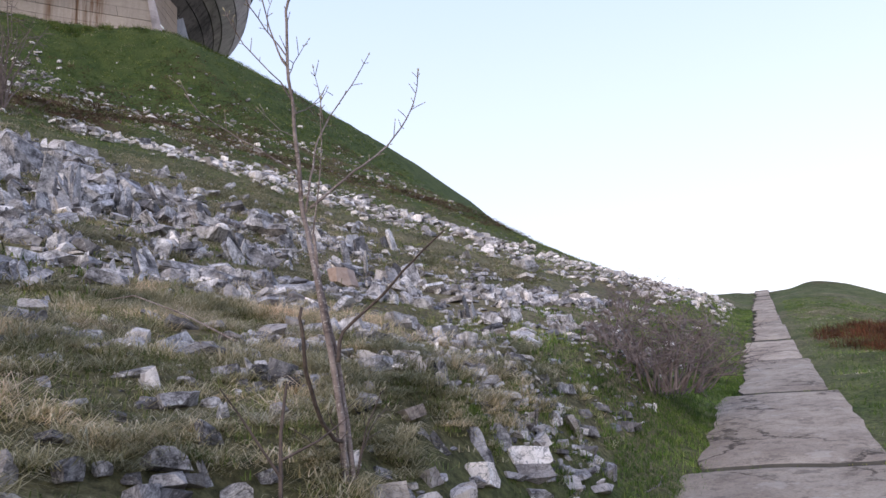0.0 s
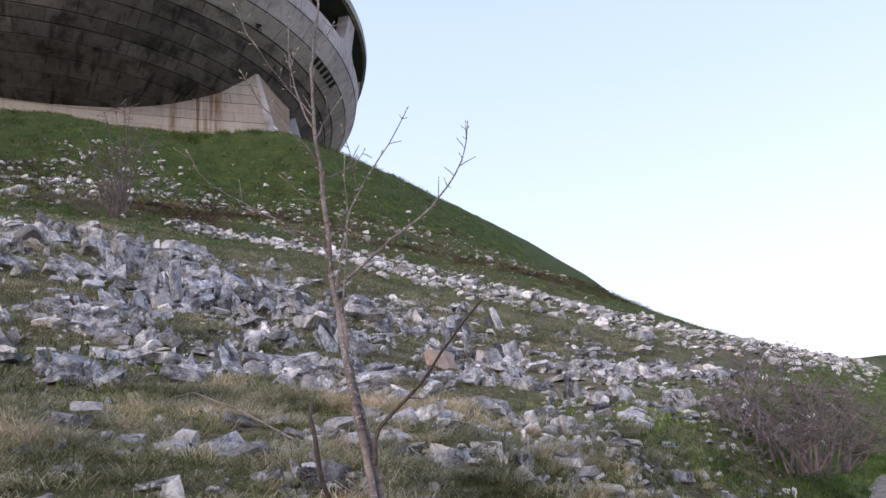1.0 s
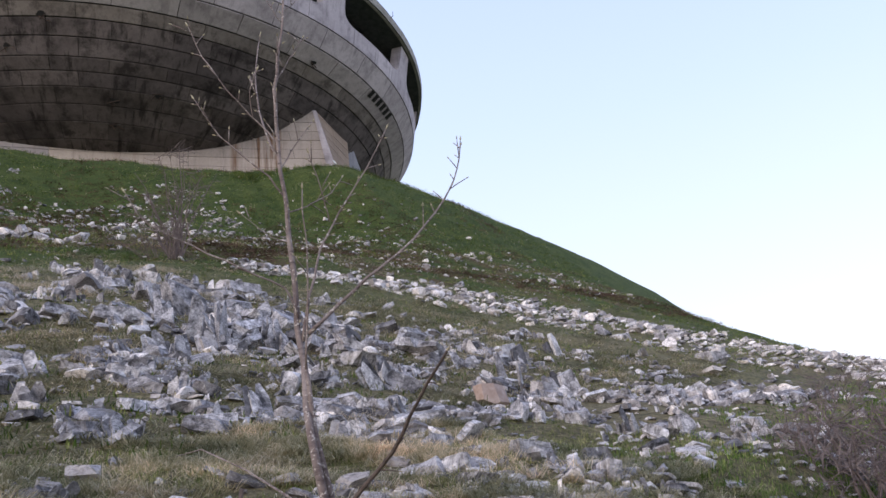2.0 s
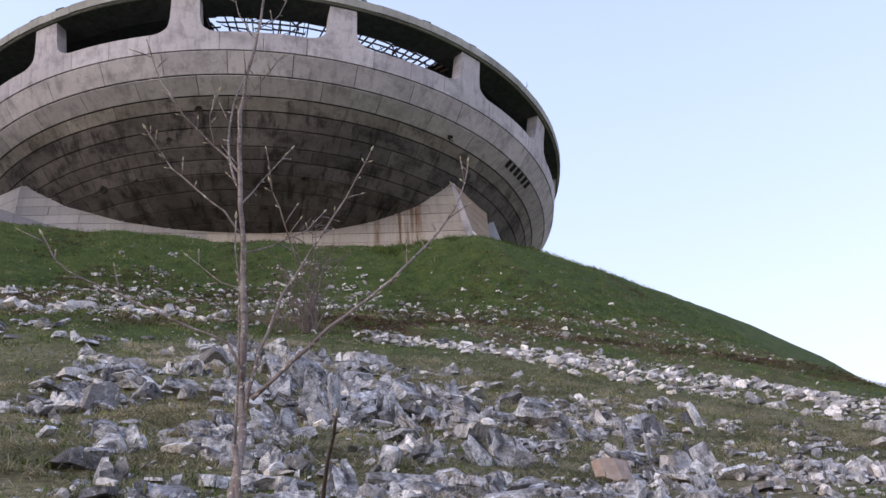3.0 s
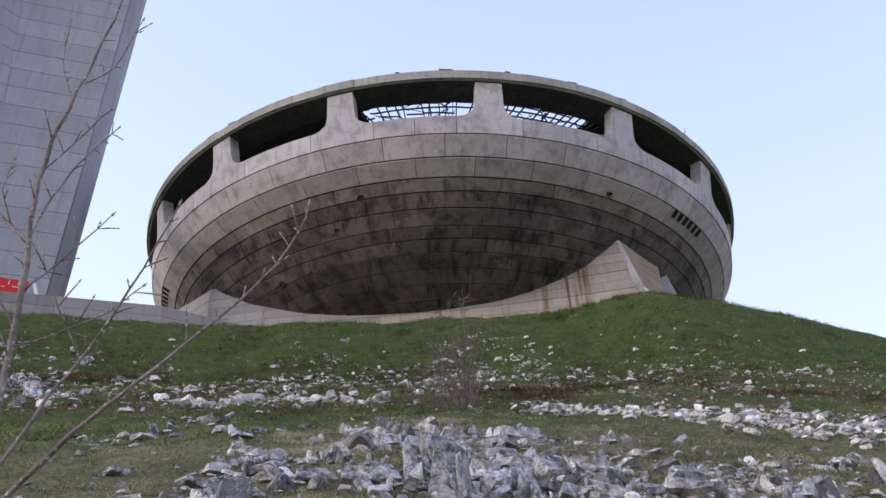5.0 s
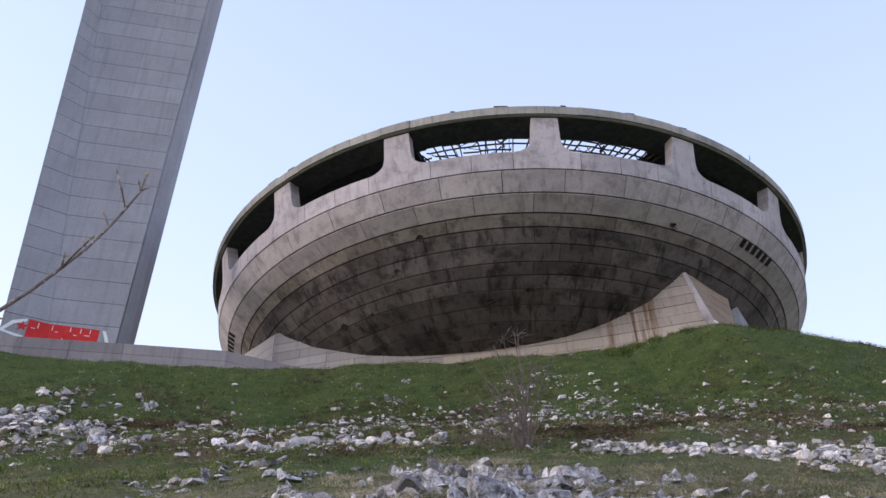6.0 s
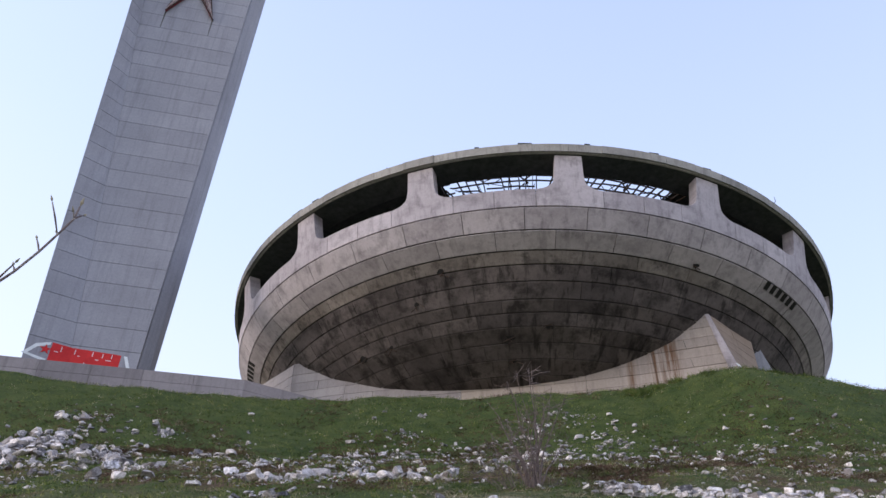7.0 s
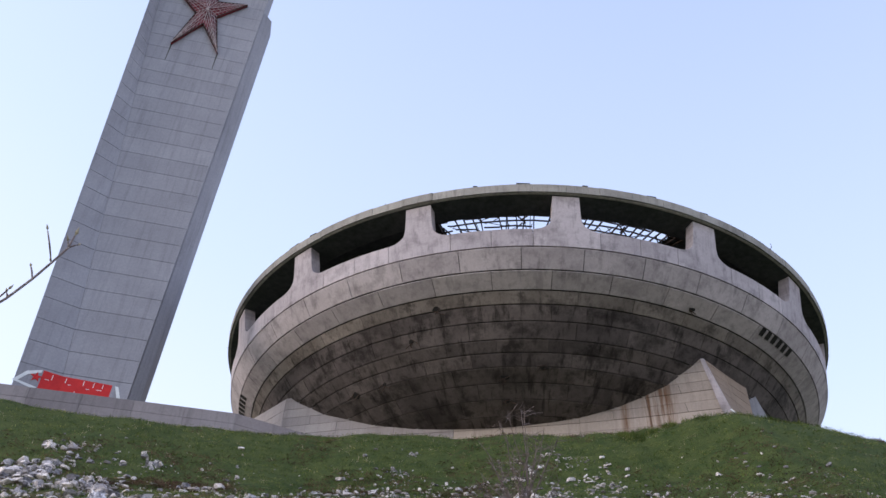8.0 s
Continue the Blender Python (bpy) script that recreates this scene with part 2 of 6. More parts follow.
def ground_material():
    """Turf: green above, dry and bare lower down the slope, mottled at two scales."""
    m, n, l, b = material("turf", 1.0)
    pos = n.new("ShaderNodeNewGeometry").outputs["Position"]
    sep = n.new("ShaderNodeSeparateXYZ")
    l.new(pos, sep.inputs[0])
    big = tex(n, l, 0.16, 5, 0.6, pos)
    mid = tex(n, l, 1.1, 6, 0.7, pos)
    fine = tex(n, l, 14.0, 6, 0.75, pos)
    green = mix(n, l, ramp_of(n, l, mid.outputs[0], 0.35, 0.68), (0.034, 0.058, 0.013), (0.085, 0.105, 0.028))
    dry = mix(n, l, ramp_of(n, l, mid.outputs[0], 0.35, 0.65), (0.115, 0.10, 0.056), (0.235, 0.20, 0.12))
    hgt = ramp_of(n, l, sep.outputs["Z"], 7.0, 15.0, 0.85)
    wob = n.new("ShaderNodeMath")
    wob.operation = "MULTIPLY_ADD"
    l.new(big.outputs[0], wob.inputs[0])
    wob.inputs[1].default_value = 1.1
    l.new(hgt, wob.inputs[2])
    col = mix(n, l, ramp_of(n, l, wob.outputs[0], 0.50, 1.0), dry, green)
    side = n.new("ShaderNodeVectorMath")
    side.operation = "DOT_PRODUCT"
    l.new(pos, side.inputs[0])
    side.inputs[1].default_value = (-0.4067, 0.9135, 0)       # distance across the path
    near = ramp(n, [(0.0, (1, 1, 1)), (0.845, (1, 1, 1)), (0.90, (0, 0, 0))])
    l.new(ramp_of(n, l, side.outputs["Value"], -76.2, -61.2), near.inputs[0])
    wet = n.new("ShaderNodeMath")
    wet.operation = "MULTIPLY"
    l.new(near.outputs[0], wet.inputs[0])
    l.new(ramp_of(n, l, big.outputs[0], 0.36, 0.60), wet.inputs[1])
    lush = mix(n, l, ramp_of(n, l, mid.outputs[0], 0.35, 0.66), (0.060, 0.086, 0.022), (0.15, 0.16, 0.058))
    col = mix(n, l, wet.outputs[0], col, lush)
    soil = tex(n, l, 0.35, 6, 0.7, pos)
    band = ramp(n, [(0.0, (0, 0, 0)), (0.42, (0, 0, 0)), (0.49, (1, 1, 1)), (0.66, (1, 1, 1)), (0.74, (0, 0, 0))])
    l.new(ramp_of(n, l, sep.outputs["Z"], 0.0, 24.0), band.inputs[0])
    amount = n.new("ShaderNodeMath")
    amount.operation = "MULTIPLY"
    l.new(band.outputs[0], amount.inputs[0])
    l.new(ramp_of(n, l, soil.outputs[0], 0.47, 0.60, 0.8), amount.inputs[1])
    col = mix(n, l, amount.outputs[0], col, (0.115, 0.062, 0.042))
    sp = ramp(n, [(0.36, (0.35, 0.36, 0.32)), (0.52, (1, 1, 1)), (0.66, (1.65, 1.6, 1.5))])
    l.new(fine.outputs[0], sp.inputs[0])
    col = mix(n, l, 1.0, col, sp.outputs[0], "MULTIPLY")
    l.new(col, b.inputs["Base Color"])
    bump(n, l, b, fine.outputs[0], 0.9, 0.06)
    return m


def path_material():
    """Trodden concrete: tan, pitted, with darker damp stains and earth rubbed in."""
    m, n, l, b = material("path_concrete", 0.92)
    broad, middling, grit = tex(n, l, 0.9, 6, 0.7), tex(n, l, 5.0, 8, 0.75), tex(n, l, 38.0, 5, 0.7)
    col = mix(n, l, ramp_of(n, l, broad.outputs[0], 0.38, 0.62), (0.47, 0.395, 0.32), (0.31, 0.25, 0.20))
    col = mix(n, l, ramp_of(n, l, middling.outputs[0], 0.50, 0.62, 0.6), col, (0.19, 0.15, 0.12))
    pit = ramp(n, [(0.30, (0.6, 0.6, 0.6)), (0.5, (1, 1, 1)), (0.72, (1.15, 1.15, 1.15))])
    l.new(grit.outputs[0], pit.inputs[0])
    col = mix(n, l, 0.8, col, pit.outputs[0], "MULTIPLY")
    warp = tex(n, l, 1.6, 6, 0.7)
    bend = n.new("ShaderNodeMix")
    bend.data_type = "VECTOR"
    bend.inputs[0].default_value = 0.45
    l.new(n.new("ShaderNodeNewGeometry").outputs["Position"], bend.inputs[4])
    l.new(warp.outputs["Color"], bend.inputs[5])
    net = n.new("ShaderNodeTexVoronoi")
    net.feature = "DISTANCE_TO_EDGE"
    net.inputs["Scale"].default_value = 1.5
    l.new(bend.outputs[1], net.inputs["Vector"])
    line = ramp(n, [(0.0, (1, 1, 1)), (0.012, (1, 1, 1)), (0.03, (0, 0, 0))])
    l.new(net.outputs["Distance"], line.inputs[0])
    some = n.new("ShaderNodeMath")
    some.operation = "MULTIPLY"
    l.new(line.outputs[0], some.inputs[0])
    l.new(ramp_of(n, l, broad.outputs[0], 0.46, 0.56, 0.85), some.inputs[1])
    col = mix(n, l, some.outputs[0], col, (0.05, 0.037, 0.027))
    spall = tex(n, l, 2.4, 7, 0.72)
    col = mix(n, l, ramp_of(n, l, spall.outputs[0], 0.57, 0.60, 0.55), col, (0.15, 0.12, 0.098))
    col = mix(n, l, ramp_of(n, l, spall.outputs[0], 0.42, 0.38, 0.5), col, (0.52, 0.46, 0.40))
    info = n.new("ShaderNodeObjectInfo")
    vary = ramp(n, [(0.0, (0.86, 0.85, 0.85)), (1.0, (1.12, 1.09, 1.08))])
    l.new(info.outputs["Random"], vary.inputs[0])
    l.new(mix(n, l, 1.0, col, vary.outputs[0], "MULTIPLY"), b.inputs["Base Color"])
    bump(n, l, b, middling.outputs[0], 0.9, 0.03)
    return m


def blade_material(name, a, b_, c):
    """Thin blades that let some light through."""
    m, n, l, b = material(name, 0.75)
    g = n.new("ShaderNodeNewGeometry")
    r = ramp(n, [(0.0, a), (0.5, b_), (1.0, c)])
    l.new(g.outputs["Random Per Island"], r.inputs[0])
    patch = tex(n, l, 0.9, 8, 0.72)
    shade = ramp(n, [(0.39, (0.40, 0.45, 0.40)), (0.5, (0.95, 0.95, 0.95)), (0.62, (1.65, 1.5, 1.6))])
    l.new(patch.outputs[0], shade.inputs[0])
    col = mix(n, l, 1.0, r.outputs[0], shade.outputs[0], "MULTIPLY")
    l.new(col, b.inputs["Base Color"])
    thin = n.new("ShaderNodeBsdfTranslucent")
    l.new(col, thin.inputs[0])
    both = n.new("ShaderNodeMixShader")
    both.inputs[0].default_value = 0.4
    l.new(b.outputs[0], both.inputs[1])
    l.new(thin.outputs[0], both.inputs[2])
    l.new(both.outputs[0], n["Material Output"].inputs[0])
    return m


M_ROCK = rock_material("grey_slate", (0.066, 0.063, 0.067), (0.345, 0.335, 0.35), (0.75, 0.73, 0.745), 0.4)
M_TAN = rock_material("tan_stone", (0.17, 0.145, 0.13), (0.33, 0.29, 0.265), (0.46, 0.42, 0.395), 0.5)
M_PALE = rock_material("pale_limestone", (0.40, 0.37, 0.36), (0.70, 0.655, 0.64), (0.86, 0.815, 0.80), 0.3)
M_GROUND = ground_material()
M_PATH = path_material()
M_GREEN = blade_material("green_grass", (0.036, 0.078, 0.013), (0.086, 0.132, 0.026), (0.20, 0.20, 0.072))
M_TURF = blade_material("turf_grass", (0.024, 0.05, 0.010), (0.108, 0.172, 0.032), (0.36, 0.36, 0.12))
M_FRESH = blade_material("fresh_grass", (0.06, 0.11, 0.020), (0.135, 0.195, 0.042), (0.30, 0.29, 0.10))
M_LUSH = blade_material("lush_grass", (0.05, 0.105, 0.018), (0.125, 0.21, 0.040), (0.28, 0.33, 0.10))
M_TUFT = blade_material("tuft_grass", (0.19, 0.18, 0.08), (0.55, 0.475, 0.28), (0.88, 0.78, 0.58))
M_STRAW = blade_material("olive_straw", (0.14, 0.14, 0.062), (0.37, 0.325, 0.185), (0.66, 0.58, 0.41))
M_NEAR = blade_material("meadow_grass", (0.085, 0.125, 0.034), (0.215, 0.25, 0.085), (0.44, 0.41, 0.20))
M_DRY = blade_material("dry_grass", (0.27, 0.225, 0.135), (0.55, 0.475, 0.315), (0.78, 0.70, 0.54))
M_SOIL = blade_material("dead_moss", (0.085, 0.044, 0.03), (0.155, 0.092, 0.064), (0.26, 0.175, 0.115))
M_RUST = blade_material("rust_scrub", (0.07, 0.026, 0.013), (0.13, 0.05, 0.024), (0.20, 0.09, 0.045))


# ---------------------------------------------------------------- small builders
def part(name, bm, mat, parent=None, label="", smooth=False):
    me = bpy.data.meshes.new(name)
    bm.to_mesh(me)
    bm.free()
    return linked(name, me, mat, parent, label, smooth)


def linked(name, me, mat, parent=None, label="", smooth=False):
    if mat and not me.materials:
        me.materials.append(mat)
    if smooth:
        for p in me.polygons:
            p.use_smooth = True
    ob = new(name, me)
    ob.parent = parent
    if label:
        tagged(ob, label)
    return ob


def pydata(name, verts, faces, mat, parent=None, label=""):
    me = bpy.data.meshes.new(name)
    me.from_pydata([tuple(v) for v in verts], [], [tuple(f) for f in faces])
    me.update()
    return linked(name, me, mat, parent, label)


def empty(name, label, category, place=(0, 0, 0), group="", kind=""):
    e = new(name)
    e.location = place
    e.empty_display_size = 0.2
    return tagged(e, label, category, group, kind)


def prism(bm, ring_low, ring_high):
    """A closed solid between two rings of points of the same count."""
    a = [bm.verts.new(p) for p in ring_low]
    b = [bm.verts.new(p) for p in ring_high]
    n = len(a)
    bm.faces.new(a[::-1])
    bm.faces.new(b)
    for i in range(n):
        bm.faces.new((a[i], a[(i + 1) % n], b[(i + 1) % n], b[i]))


def bar(bm, p, q, w, h=None):
    """A square bar from p to q."""
    p, q = Vector(p), Vector(q)
    d = (q - p).normalized()
    side = d.cross(Vector((0, 0, 1)))
    side = side.normalized() if side.length > 1e-4 else Vector((1, 0, 0))
    up = side.cross(d)
    s, u = side * w / 2, up * (h or w) / 2
    prism(bm, [p - s - u, p + s - u, p + s + u, p - s + u], [q - s - u, q + s - u, q + s + u, q - s + u])


def tube(bm, points, radii, sides=6):
    """A tapered tube through points."""
    rings = []
    for i, p in enumerate(points):
        p = Vector(p)
        d = (Vector(points[min(i + 1, len(points) - 1)]) - Vector(points[max(i - 1, 0)])).normalized()
        a = d.cross(Vector((0.31, 0.87, 0.38))).normalized()
        b = d.cross(a)
        rings.append([bm.verts.new(p + radii[i] * (math.cos(k * math.tau / sides) * a + math.sin(k * math.tau / sides) * b)) for k in range(sides)])
    for r, s in zip(rings, rings[1:]):
        for k in range(sides):
            bm.faces.new((r[k], r[(k + 1) % sides], s[(k + 1) % sides], s[k]))
    bm.faces.new(rings[0][::-1])
    bm.faces.new(rings[-1])


def ring_point(deg, r, z):
    """Degrees run from -y towards +x round the middle of the saucer."""
    a = radians(deg)
    return Vector((r * math.sin(a), -r * math.cos(a), z))


# ---------------------------------------------------------------- the lie of the land
FOOT, ALONG = np.array([-13.59, -76.68]), np.array([0.9135, 0.4067])
ACROSS = np.array([-ALONG[1], ALONG[0]])


def smooth(a, b, x):
    t = np.clip((x - a) / (b - a), 0, 1)
    return t * t * (3 - 2 * t)


def path_height(s):
    return np.interp(s, [-400, -60, 0, 20, 64, 76, 110, 400], [-62, -10.5, -0.16, 3.3, 11.85, 12.7, 6.0, -50])


def hill_height(x, y):
    r = np.hypot(0.7 * x, y)
    crest = np.interp(x, [-60, -37, -30, -21.7, -15.5, -8, -1.5, 2.6, 5, 7.4, 13.3, 18, 23, 28, 34, 42, 60], [47, 38.6, 34.7, 30.8, 29, 28.3, 29, 29.8, 31.4, 33.1, 33.1, 32.6, 32.7, 33.1, 33.7, 35.2, 40])
    q = r - (crest - 32) * (1 - smooth(36, 50, r))
    swell = 0.5 * np.exp(-((x - 16) / 7) ** 2 - ((y + 49) / 4.5) ** 2) - 0.55 * np.exp(-((x - 22) / 4.5) ** 2 - ((y + 52) / 3.5) ** 2)
    swell = swell + 1.1 * np.exp(-((x + 40) / 5.5) ** 2 - ((y + 30) / 4) ** 2) - 0.12 * np.exp(-((x - 20) / 14) ** 2 - ((y + 31) / 5) ** 2)
    return swell + np.interp(q, [0, 30.5, 32.3, 34, 36, 38.5, 40.7, 43.1, 48.5, 54.2, 58.7, 61.8, 64.8, 66.5, 68.4, 72.2, 77.3, 120, 400],
                     [27.3, 27.3, 27.0, 25.9, 24.0, 21.5, 19.4, 17.5, 13.9, 10.7, 8.3, 6.75, 5.1, 4.4, 3.55, 2.1, 0.0, -14, -60])


def land(x, y):
    """The height of the bare ground, arrays or numbers."""
    x, y = np.asarray(x, float), np.asarray(y, float)
    s = (x - FOOT[0]) * ALONG[0] + (y - FOOT[1]) * ALONG[1]
    v = (x - FOOT[0]) * ACROSS[0] + (y - FOOT[1]) * ACROSS[1]
    zp, cone = path_height(s), hill_height(x, y)
    far = zp + 0.04 * (v - 1) - smooth(90, 260, np.abs(v)) * 70
    left = np.log(np.exp((cone - far) * 1.2) + 1) / 1.2 + far
    left = np.where(cone - far > 20, cone, left)
    right = zp - 1.5 * smooth(1, 8, -v) * (1 - 0.7 * smooth(12, 34, -v)) + 0.95 * np.exp(-(((s - 62) / 14) ** 2 + ((-v - 5.2) / 3.2) ** 2)) - smooth(60, 260, -v) * 75
    z = np.where(v > 0, zp + (left - zp) * smooth(0.75, 2.1, v), zp + (right - zp) * smooth(0.9, 3.0, -v))
    return z


def rough_land(x, y):
    s = (x - FOOT[0]) * ALONG[0] + (y - FOOT[1]) * ALONG[1]
    v = (x - FOOT[0]) * ACROSS[0] + (y - FOOT[1]) * ACROSS[1]
    calm = float(smooth(0.8, 1.8, abs(v)))
    lump = noise.noise(Vector((x * 0.35, y * 0.35, 3.0))) * 0.22 + noise.noise(Vector((x * 1.1, y * 1.1, 7.0))) * 0.09
    bed = 0.10 * (1 - float(smooth(0.35, 0.62, abs(v - 0.0)))) if abs(v) < 0.62 else 0.0
    return float(land(x, y)) + calm * lump - 0.03 * (1 - calm) - bed


def axis(lo, hi, step, far_lo, far_hi):
    mid = list(np.arange(lo, hi, step))
    out, d, p = [], step, hi
    while p < far_hi:
        out.append(p)
        d *= 1.14
        p += d
    back, d, p = [], step, lo - step
    while p > far_lo:
        back.append(p)
        d *= 1.14
        p -= d
    return np.array(back[::-1] + mid + out)


def build_ground():
    xs, ys = axis(-30, 24, 0.33, -1800, 1800), axis(-84, -26, 0.33, -1800, 1800)
    nx = len(xs)
    verts = [(x, y, rough_land(x, y)) for y in ys for x in xs]
    faces = [(j * nx + i, j * nx + i + 1, (j + 1) * nx + i + 1, (j + 1) * nx + i) for j in range(len(ys) - 1) for i in range(nx - 1)]
    ob = pydata("ground", verts, faces, M_GROUND)
    for p in ob.data.polygons:
        p.use_smooth = True
    tagged(ob, "steep grassy hillside with green turf above and dry grass below", "hillside", kind="structure")


build_ground()


# ---------------------------------------------------------------- the saucer
ROWS = [(28.58, 42.73), (27.54, 41.35), (26.22, 40.48), (25.5, 39.7), (24.7, 38.75), (23.8, 37.75), (23.0, 37.1), (22.2, 36.37), (21.0, 35.7), (19.8, 35.0), (18.3, 34.4), (16.5, 33.9), (14.0, 33.4)]
TOP, SILL = 47.2, 44.25
saucer = empty("saucer_building", "round concrete saucer-shaped hall with weathered panels and broken roof", "monument", (0, 0, 27.3))


def in_saucer(ob):
    """Keeps the world place of a part of the saucer."""
    ob.parent = saucer
    ob.matrix_parent_inverse = Matrix.Translation((0, 0, -27.3))
    return ob


def lathe(name, profile, mat, a0=0.0, a1=360.0, steps=144, label=""):
    bm = bmesh.new()
    full = a1 - a0 >= 360
    n = steps if full else steps + 1
    rings = [[bm.verts.new(ring_point(a0 + (a1 - a0) * k / steps, r, z)) for r, z in profile] for k in range(n)]
    for k in range(steps):
        p, q = rings[k], rings[(k + 1) % n]
        for j in range(len(profile) - 1):
            bm.faces.new((p[j], q[j], q[j + 1], p[j + 1]))
    bmesh.ops.recalc_face_normals(bm, faces=bm.faces)
    return in_saucer(part(name, bm, mat, None, label, True))


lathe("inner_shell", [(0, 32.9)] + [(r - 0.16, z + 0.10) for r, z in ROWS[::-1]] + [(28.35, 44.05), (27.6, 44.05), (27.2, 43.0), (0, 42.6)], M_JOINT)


def panel_mesh(name, a, low, high, thick, mat, gap=0.05, cuts=3, seam=0.09):
    """A curved slab between two rings: a degrees wide, from the ring low to the ring high."""
    bm = bmesh.new()
    (r0, z0), (r1, z1) = low, high
    d = Vector((r1 - r0, z1 - z0))
    length = d.length
    d.normalize()
    out = Vector((d.y, -d.x))
    g = gap / r0 * 57.3 / 2
    grid = []
    for k in range(cuts + 1):
        ang = g + (a - 2 * g) * k / cuts
        col = []
        for t, o in ((seam / 2 + 0.03, -thick), (seam / 2, -0.03), (seam / 2 + 0.03, 0), (length - seam / 2 - 0.03, 0), (length - seam / 2, -0.03), (length - seam / 2 - 0.03, -thick)):
            col.append(bm.verts.new(ring_point(ang, r0 + d.x * t + out.x * o, z0 + d.y * t + out.y * o)))
        grid.append(col)
    for k in range(cuts):
        for j in range(5):
            bm.faces.new((grid[k][j], grid[k + 1][j], grid[k + 1][j + 1], grid[k][j + 1]))
    bm.faces.new(grid[0])
    bm.faces.new(grid[-1][::-1])
    bmesh.ops.recalc_face_normals(bm, faces=bm.faces)
    me = bpy.data.meshes.new(name)
    bm.to_mesh(me)
    bm.free()
    me.materials.append(mat)
    return me


COLS = 38
STEP = 360 / COLS
back_v, back_f = [], []
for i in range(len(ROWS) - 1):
    # lower rows take the concretes with the underside's shade in their colour
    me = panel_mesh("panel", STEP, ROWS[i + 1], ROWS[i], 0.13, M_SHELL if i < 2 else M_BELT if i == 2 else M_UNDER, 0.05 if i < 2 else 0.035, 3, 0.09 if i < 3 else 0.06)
    start = (2.62, -2.1, 2.4, -1.9)[i % 4]
    for c in range(COLS):
        ang = (start + c * STEP + 180) % 360 - 180
        if -112 < ang + STEP / 2 < 96:
            ob = in_saucer(new("panel", me))
            ob.matrix_basis = Matrix.Rotation(radians(ang), 4, "Z")
        else:
            turn = Matrix.Rotation(radians(ang), 4, "Z")
            o = len(back_v)
            back_v += [turn @ v.co for v in me.vertices]
            back_f += [[o + k for k in p.vertices] for p in me.polygons]
tagged(in_saucer(pydata("rear_panels", back_v, back_f, M_SHELL)), "joined concrete panels", kind="stuff")


def band_piece(name, a0, a1, top_of, cuts, mat):
    """A stretch of the wall over the first joint; its upper edge follows top_of(angle)."""
    bm = bmesh.new()
    cols = []
    for k in range(cuts + 1):
        a = a0 + (a1 - a0) * k / cuts
        zt = top_of(a)
        t = (zt - 42.76) / (TOP - 42.76)
        rt = 28.6 + 0.75 * min(t, 1.0)
        cols.append([bm.verts.new(ring_point(a, *p)) for p in ((27.55, 42.78), (28.6, 42.78), (28.6 + (rt - 28.6) * 0.5, 42.78 + (zt - 42.78) * 0.5), (rt, zt - 0.04), (rt - 0.05, zt), (rt - 0.95, zt))])
    for p, q in zip(cols, cols[1:]):
        for j in range(6):
            bm.faces.new((p[j], q[j], q[(j + 1) % 6], p[(j + 1) % 6]))
    bm.faces.new(cols[0])
    bm.faces.new(cols[-1][::-1])
    bmesh.ops.recalc_face_normals(bm, faces=bm.faces)
    return part(name, bm, mat)


def flare(a):
    """The height of a pillar's outline, a degrees off its middle: it swings out at the foot."""
    d = abs(a)
    if d <= 2.05:
        return TOP
    t = min((d - 2.05) / 2.9, 1.0)
    return SILL + 1.15 * (1 - math.sqrt(max(0.0, 1 - (1 - t) ** 2))) + (0.55 * (1 - t / 0.12) if t < 0.12 else 0)


pillar = in_saucer(band_piece("pillar", -5, 5, flare, 60, M_SHELL))
sill = in_saucer(band_piece("window_sill_wall", 5.08, 11.21, lambda a: SILL, 4, M_SHELL))
for c in range(16):
    if c:
        o = in_saucer(new("pillar", pillar.data))
        o.matrix_basis = Matrix.Rotation(radians(22.5 * c), 4, "Z")
    for k in (0, 1):
        if c or k:
            o = in_saucer(new("window_sill_wall", sill.data))
            o.matrix_basis = Matrix.Rotation(radians(22.5 * c + 6.21 * k), 4, "Z")

lathe("roof_rim", [(27.2, 47.3), (29.5, 47.22), (29.6, 47.27), (29.65, 47.88), (29.5, 47.98), (27.2, 48.3), (27.2, 47.3)], M_RIM, label="weathered concrete roof edge with moss stains")


